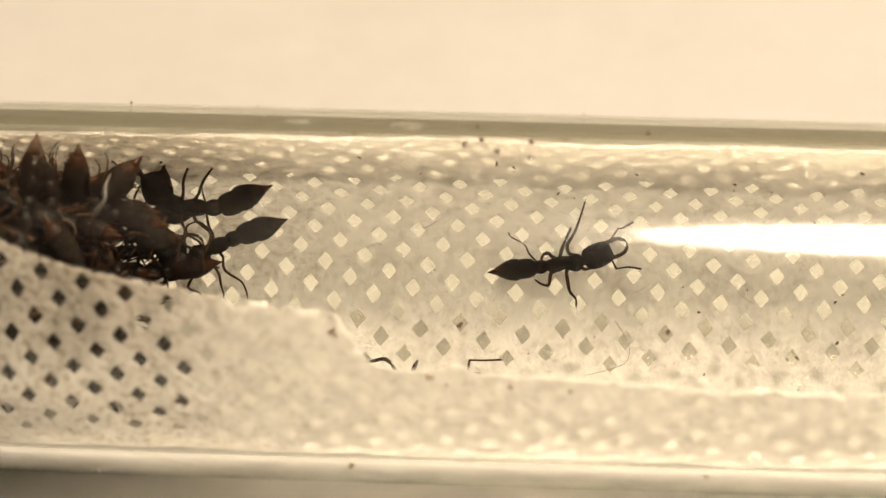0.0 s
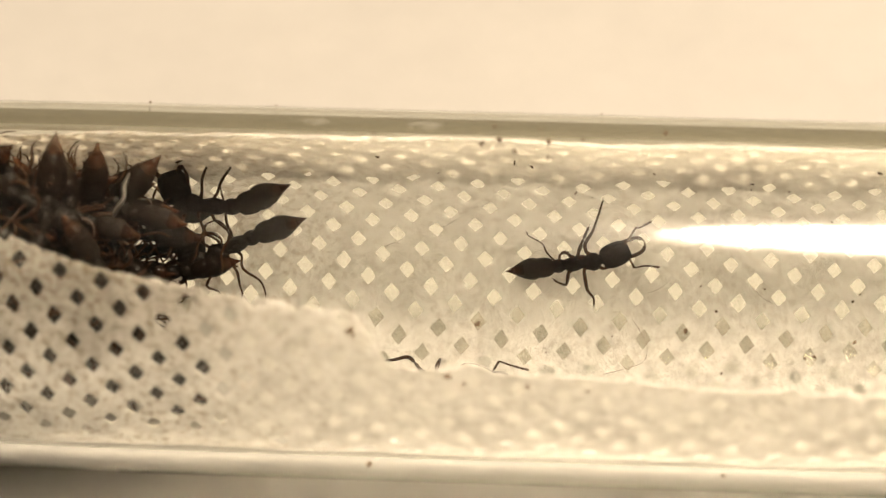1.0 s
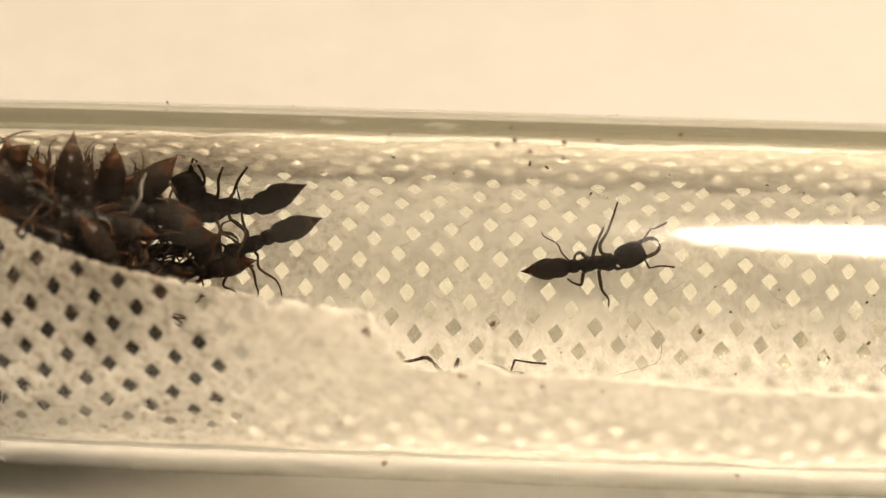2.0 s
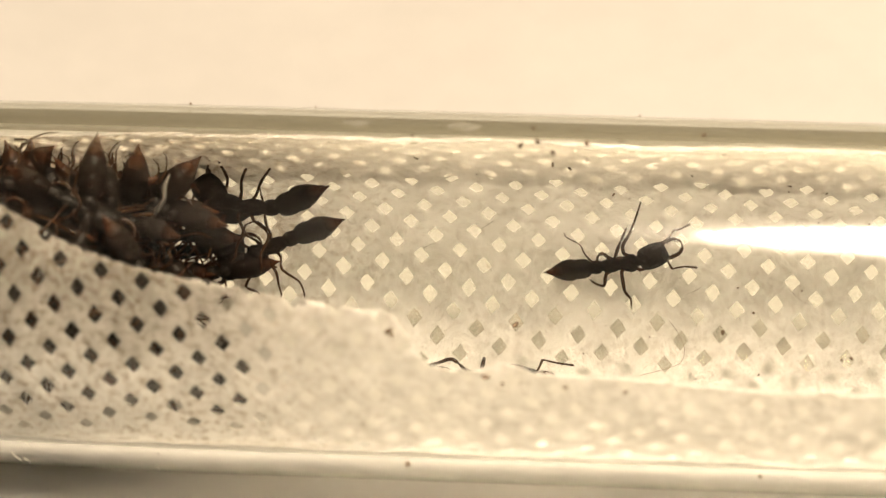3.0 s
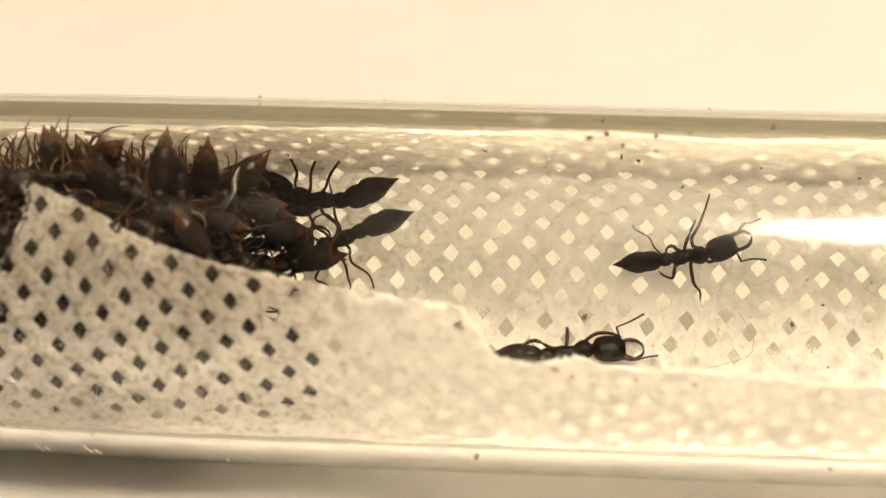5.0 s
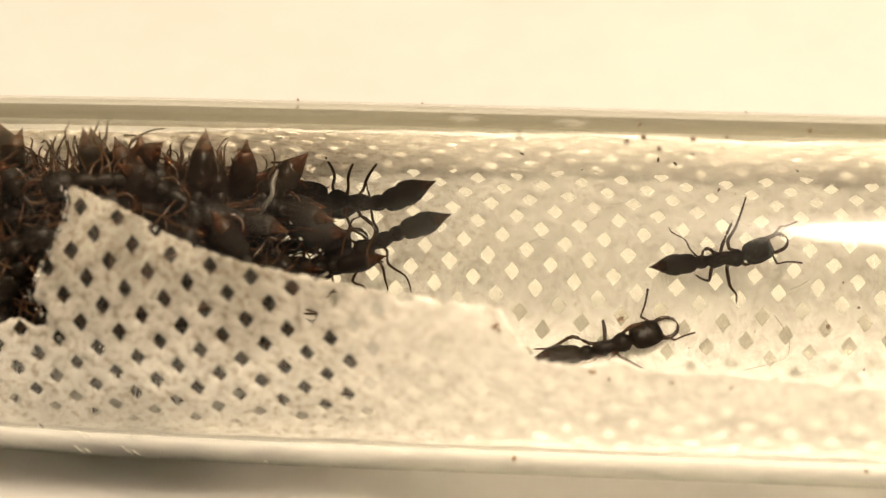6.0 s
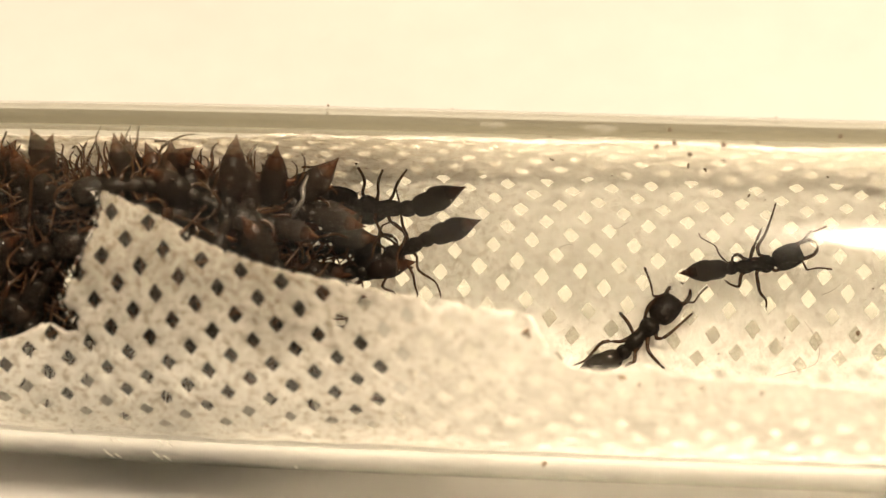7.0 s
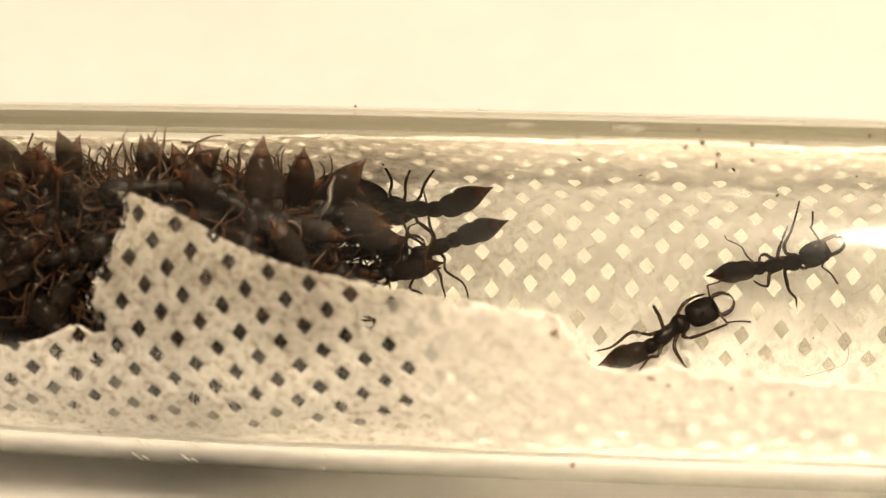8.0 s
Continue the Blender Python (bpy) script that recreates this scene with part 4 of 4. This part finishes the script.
def fibres():
    """Loose glossy fibres that stand off the cloth."""
    rng = random.Random(4)
    bm = bmesh.new()
    for _ in range(6500):
        deg = rng.gauss(-26, 9) if rng.random() < 0.88 else rng.uniform(-40, 75)
        x = rng.uniform(-9, 17) if deg < -8 else rng.uniform(-13, 17)
        a, length = rng.uniform(0, 2 * math.pi), rng.uniform(0.03, 0.10)
        dx, da = math.cos(a) * length, math.degrees(math.sin(a) * length / 6.7)
        lift = rng.uniform(0.01, 0.05)
        p = [on_roll(x, deg, -0.02) / AM, on_roll(x + dx * 0.5, deg + da * 0.5 + rng.uniform(-0.6, 0.6), lift) / AM, on_roll(x + dx, deg + da, lift * rng.uniform(0, 1)) / AM]
        w = rng.uniform(0.008, 0.018)
        strand(p, [w, w, w * 0.6], 3, bm, 1)
    # short bright specks of fibre all over the inside
    for _ in range(2600):
        x, deg = rng.uniform(-13, 17), rng.uniform(-38, 48)
        a, length = rng.uniform(0, 2 * math.pi), rng.uniform(0.03, 0.09)
        dx, da = math.cos(a) * length, math.degrees(math.sin(a) * length / 6.7)
        w = rng.uniform(0.006, 0.010)
        strand([on_roll(x, deg, 0.0) / AM, on_roll(x + dx, deg + da, rng.uniform(0.02, 0.05)) / AM], [w, w * 0.6], 4, bm, 1)
    # fuzz along the cloth's torn edges
    for _ in range(420):
        if rng.random() < 0.85:
            x = rng.uniform(-27, 17)
            deg = UPPER(x)
        else:
            deg = rng.uniform(160, 214)
            x = TORN(deg)
        a, length = rng.uniform(0, 2 * math.pi), rng.uniform(0.06, 0.22)
        p = [on_roll(x, -deg + 1.2) / AM, on_roll(x + 0.5 * length * math.cos(a), -deg - 3 * length * abs(math.sin(a)), rng.uniform(-0.02, 0.08)) / AM,
             on_roll(x + length * math.cos(a), -deg - 6 * length * abs(math.sin(a)), rng.uniform(-0.02, 0.15)) / AM]
        w = rng.uniform(0.006, 0.012)
        strand(p, [w, w, w * 0.6], 3, bm, 1)
    ob = part("loose_fibres", bm, M_FIBRE)
    ob.matrix_world = TUBE
    tagged(ob, "fine white fibres standing off the cloth", "fibres", kind="stuff")


fibres()


def thread(points, width):
    bm = strand([on_roll(x, d, l) / AM for x, d, l in points], [width] * len(points), 5, None, 4)
    ob = part("thread", bm, M_THREAD)
    ob.matrix_world = TUBE
    tagged(ob, "fine dark loose thread lying on the cloth", "thread", "loose threads")


thread([(3.9, -7, 0.02), (4.35, -13, 0.1), (4.6, -19, 0.12), (4.4, -25, 0.05), (3.4, -29, 0.1), (2.6, -31, 0.03)], 0.012)
thread([(9.3, 8, 0.02), (9.7, 4, 0.08), (10.3, 1, 0.02)], 0.009)
thread([(-5.2, 31, 0.0), (-4.8, 30, 0.06), (-4.3, 33, 0.0)], 0.01)
thread([(-4.6, 14, 0.0), (-4.45, 12.5, 0.06), (-4.35, 11, 0.0)], 0.014)
thread([(4.6, 4, 0.0), (5.1, 6, 0.08), (5.5, 9, 0.0)], 0.008)
thread([(-7.5, 20, 0.0), (-7.1, 22, 0.05), (-6.8, 21.5, 0.0)], 0.010)


def shed_skin():
    bm = strand([in_tube(x, y, z) / AM for x, y, z in ((-18.15, 4.9, 9.3), (-18.3, 4.3, 9.7), (-18.25, 3.8, 9.9), (-18.6, 3.3, 9.8), (-18.8, 2.9, 9.5))], [0.05, 0.13, 0.10, 0.12, 0.03], 7, None, 4)
    for v in bm.verts:
        v.co.z += 0.00004 * noise.noise(v.co * 6000)
    ob = part("shed_skin", bm, M_SKIN)
    ob.matrix_world = TUBE
    tagged(ob, "pale shrivelled shed skin caught on the ant cluster", "shed skin")


shed_skin()


def motions():
    # the climber's body
    way = [(0.0, -4.85, -39.4, 4), (1.5, -4.5, -39.0, 3), (3.0, -4.25, -38.0, 3), (3.5, -4.12, -36.4, 2), (4.0, -3.9, -33.4, 4), (4.5, -3.61, -30.2, 9), (5.3, -3.5, -26.6, 14),
           (6.0, -3.41, -23.6, 21), (6.5, -3.32, -20.9, 40), (7.0, -3.46, -15.2, 49), (7.5, -3.5, -14.3, 48), (8.0, -3.39, -13.2, 41)]
    walk(CLIMBER["ant"], [(t, on_cloth(x, d, h)) for t, x, d, h in way])
    rest = CLIMBER["head"].matrix_basis.copy()
    walk(CLIMBER["head"], [(t, rest @ pose(0, 0, 0, 0, 0, a)) for t, a in ((0, -4), (3.0, -6), (4.0, -10), (4.5, -16), (5.3, -8), (6.0, 2), (6.5, 2), (7.0, 2), (7.5, -11), (8.0, -17))])
    rest = CLIMBER["gaster"].matrix_basis.copy()
    walk(CLIMBER["gaster"], [(t, rest @ pose(0, 0, 0, 0, 0, a)) for t, a in ((0, 4), (3.0, 4), (4.5, -4), (6.0, -2), (6.5, -14), (7.0, -11), (7.5, -13), (8.0, -9))])
    # the climber's legs and feelers
    stride = {0: (0, 6, -6, 4, -4, 6, 0), 1: (6, 10, 12, 8, 4, 0, 0), 2: (-6, -4, 4, 12, 6, 2, 0), 3: (-25, -28, -26, -25, -30, 13, 0), 4: (0, 6, -6, 4, 6, 4, 0), 5: (0, -6, 6, -4, 4, 6, 0)}
    for k, turns in stride.items():
        rest = CLIMBER["legs"][k].matrix_basis.copy()
        walk(CLIMBER["legs"][k], [(t, rest @ pose(0, 0, 0, 0, 0, a)) for t, a in zip((0, 1.5, 3.0, 4.5, 6.0, 7.0, 8.0), turns)])
    waves = [((0, 3), (0.5, -8), (1.0, -18), (1.5, -3), (3.0, -8), (3.5, 19), (4.0, 25), (4.5, 21), (5.3, 40), (6.0, 56), (6.5, 72), (7.0, 57), (7.5, 8), (8.0, 0)),
             ((0, 45), (3.0, 45), (4.5, 46), (6.0, 24), (6.5, 30), (7.0, 22), (7.5, 5), (8.0, 0))]
    for feeler, rows in zip(CLIMBER["antennae"], waves):
        rest = feeler.matrix_basis.copy()
        walk(feeler, [(t, rest @ pose(0, 0, 0, 0, 0, a)) for t, a in rows])
    # the lone ant shifts a little when it is touched
    walk(LONE["ant"], [(0.0, on_cloth(1.65, 17.0, 9.8)), (4.5, on_cloth(1.65, 17.0, 9.8)), (7.2, on_cloth(1.65, 17.0, 9.8)), (8.0, on_cloth(1.6, 17.6, 13.0))])
    for feeler, rows in zip(LONE["antennae"], (((0, 0), (3.0, -3), (6.0, -8), (7.5, 0), (8.0, 58)), ((0, 0), (4.0, 4), (7.0, 2), (7.5, 0), (8.0, -50)))):
        rest = feeler.matrix_basis.copy()
        walk(feeler, [(t, rest @ pose(0, 0, 0, 0, 0, a)) for t, a in rows])
    # one ant at the edge of the cluster turns its head
    rest = TURNER["head"].matrix_basis.copy()
    walk(TURNER["head"], [(t, rest @ pose(0, 0, 0, 0, 0, a)) for t, a in ((0.0, -70), (1.5, -62), (3.0, -48), (4.5, -34), (6.0, -5), (6.5, 0), (7.5, -18), (8.0, -26))])
    walk(RISER["ant"], [(t, flat_pose(-20.1, y, 9.6, h, -12)) for t, y, h in ((0.0, -0.9, -28), (3.0, -0.9, -30), (4.5, -0.9, -42), (5.8, -0.7, -80), (8.0, -0.6, -86))])


motions()
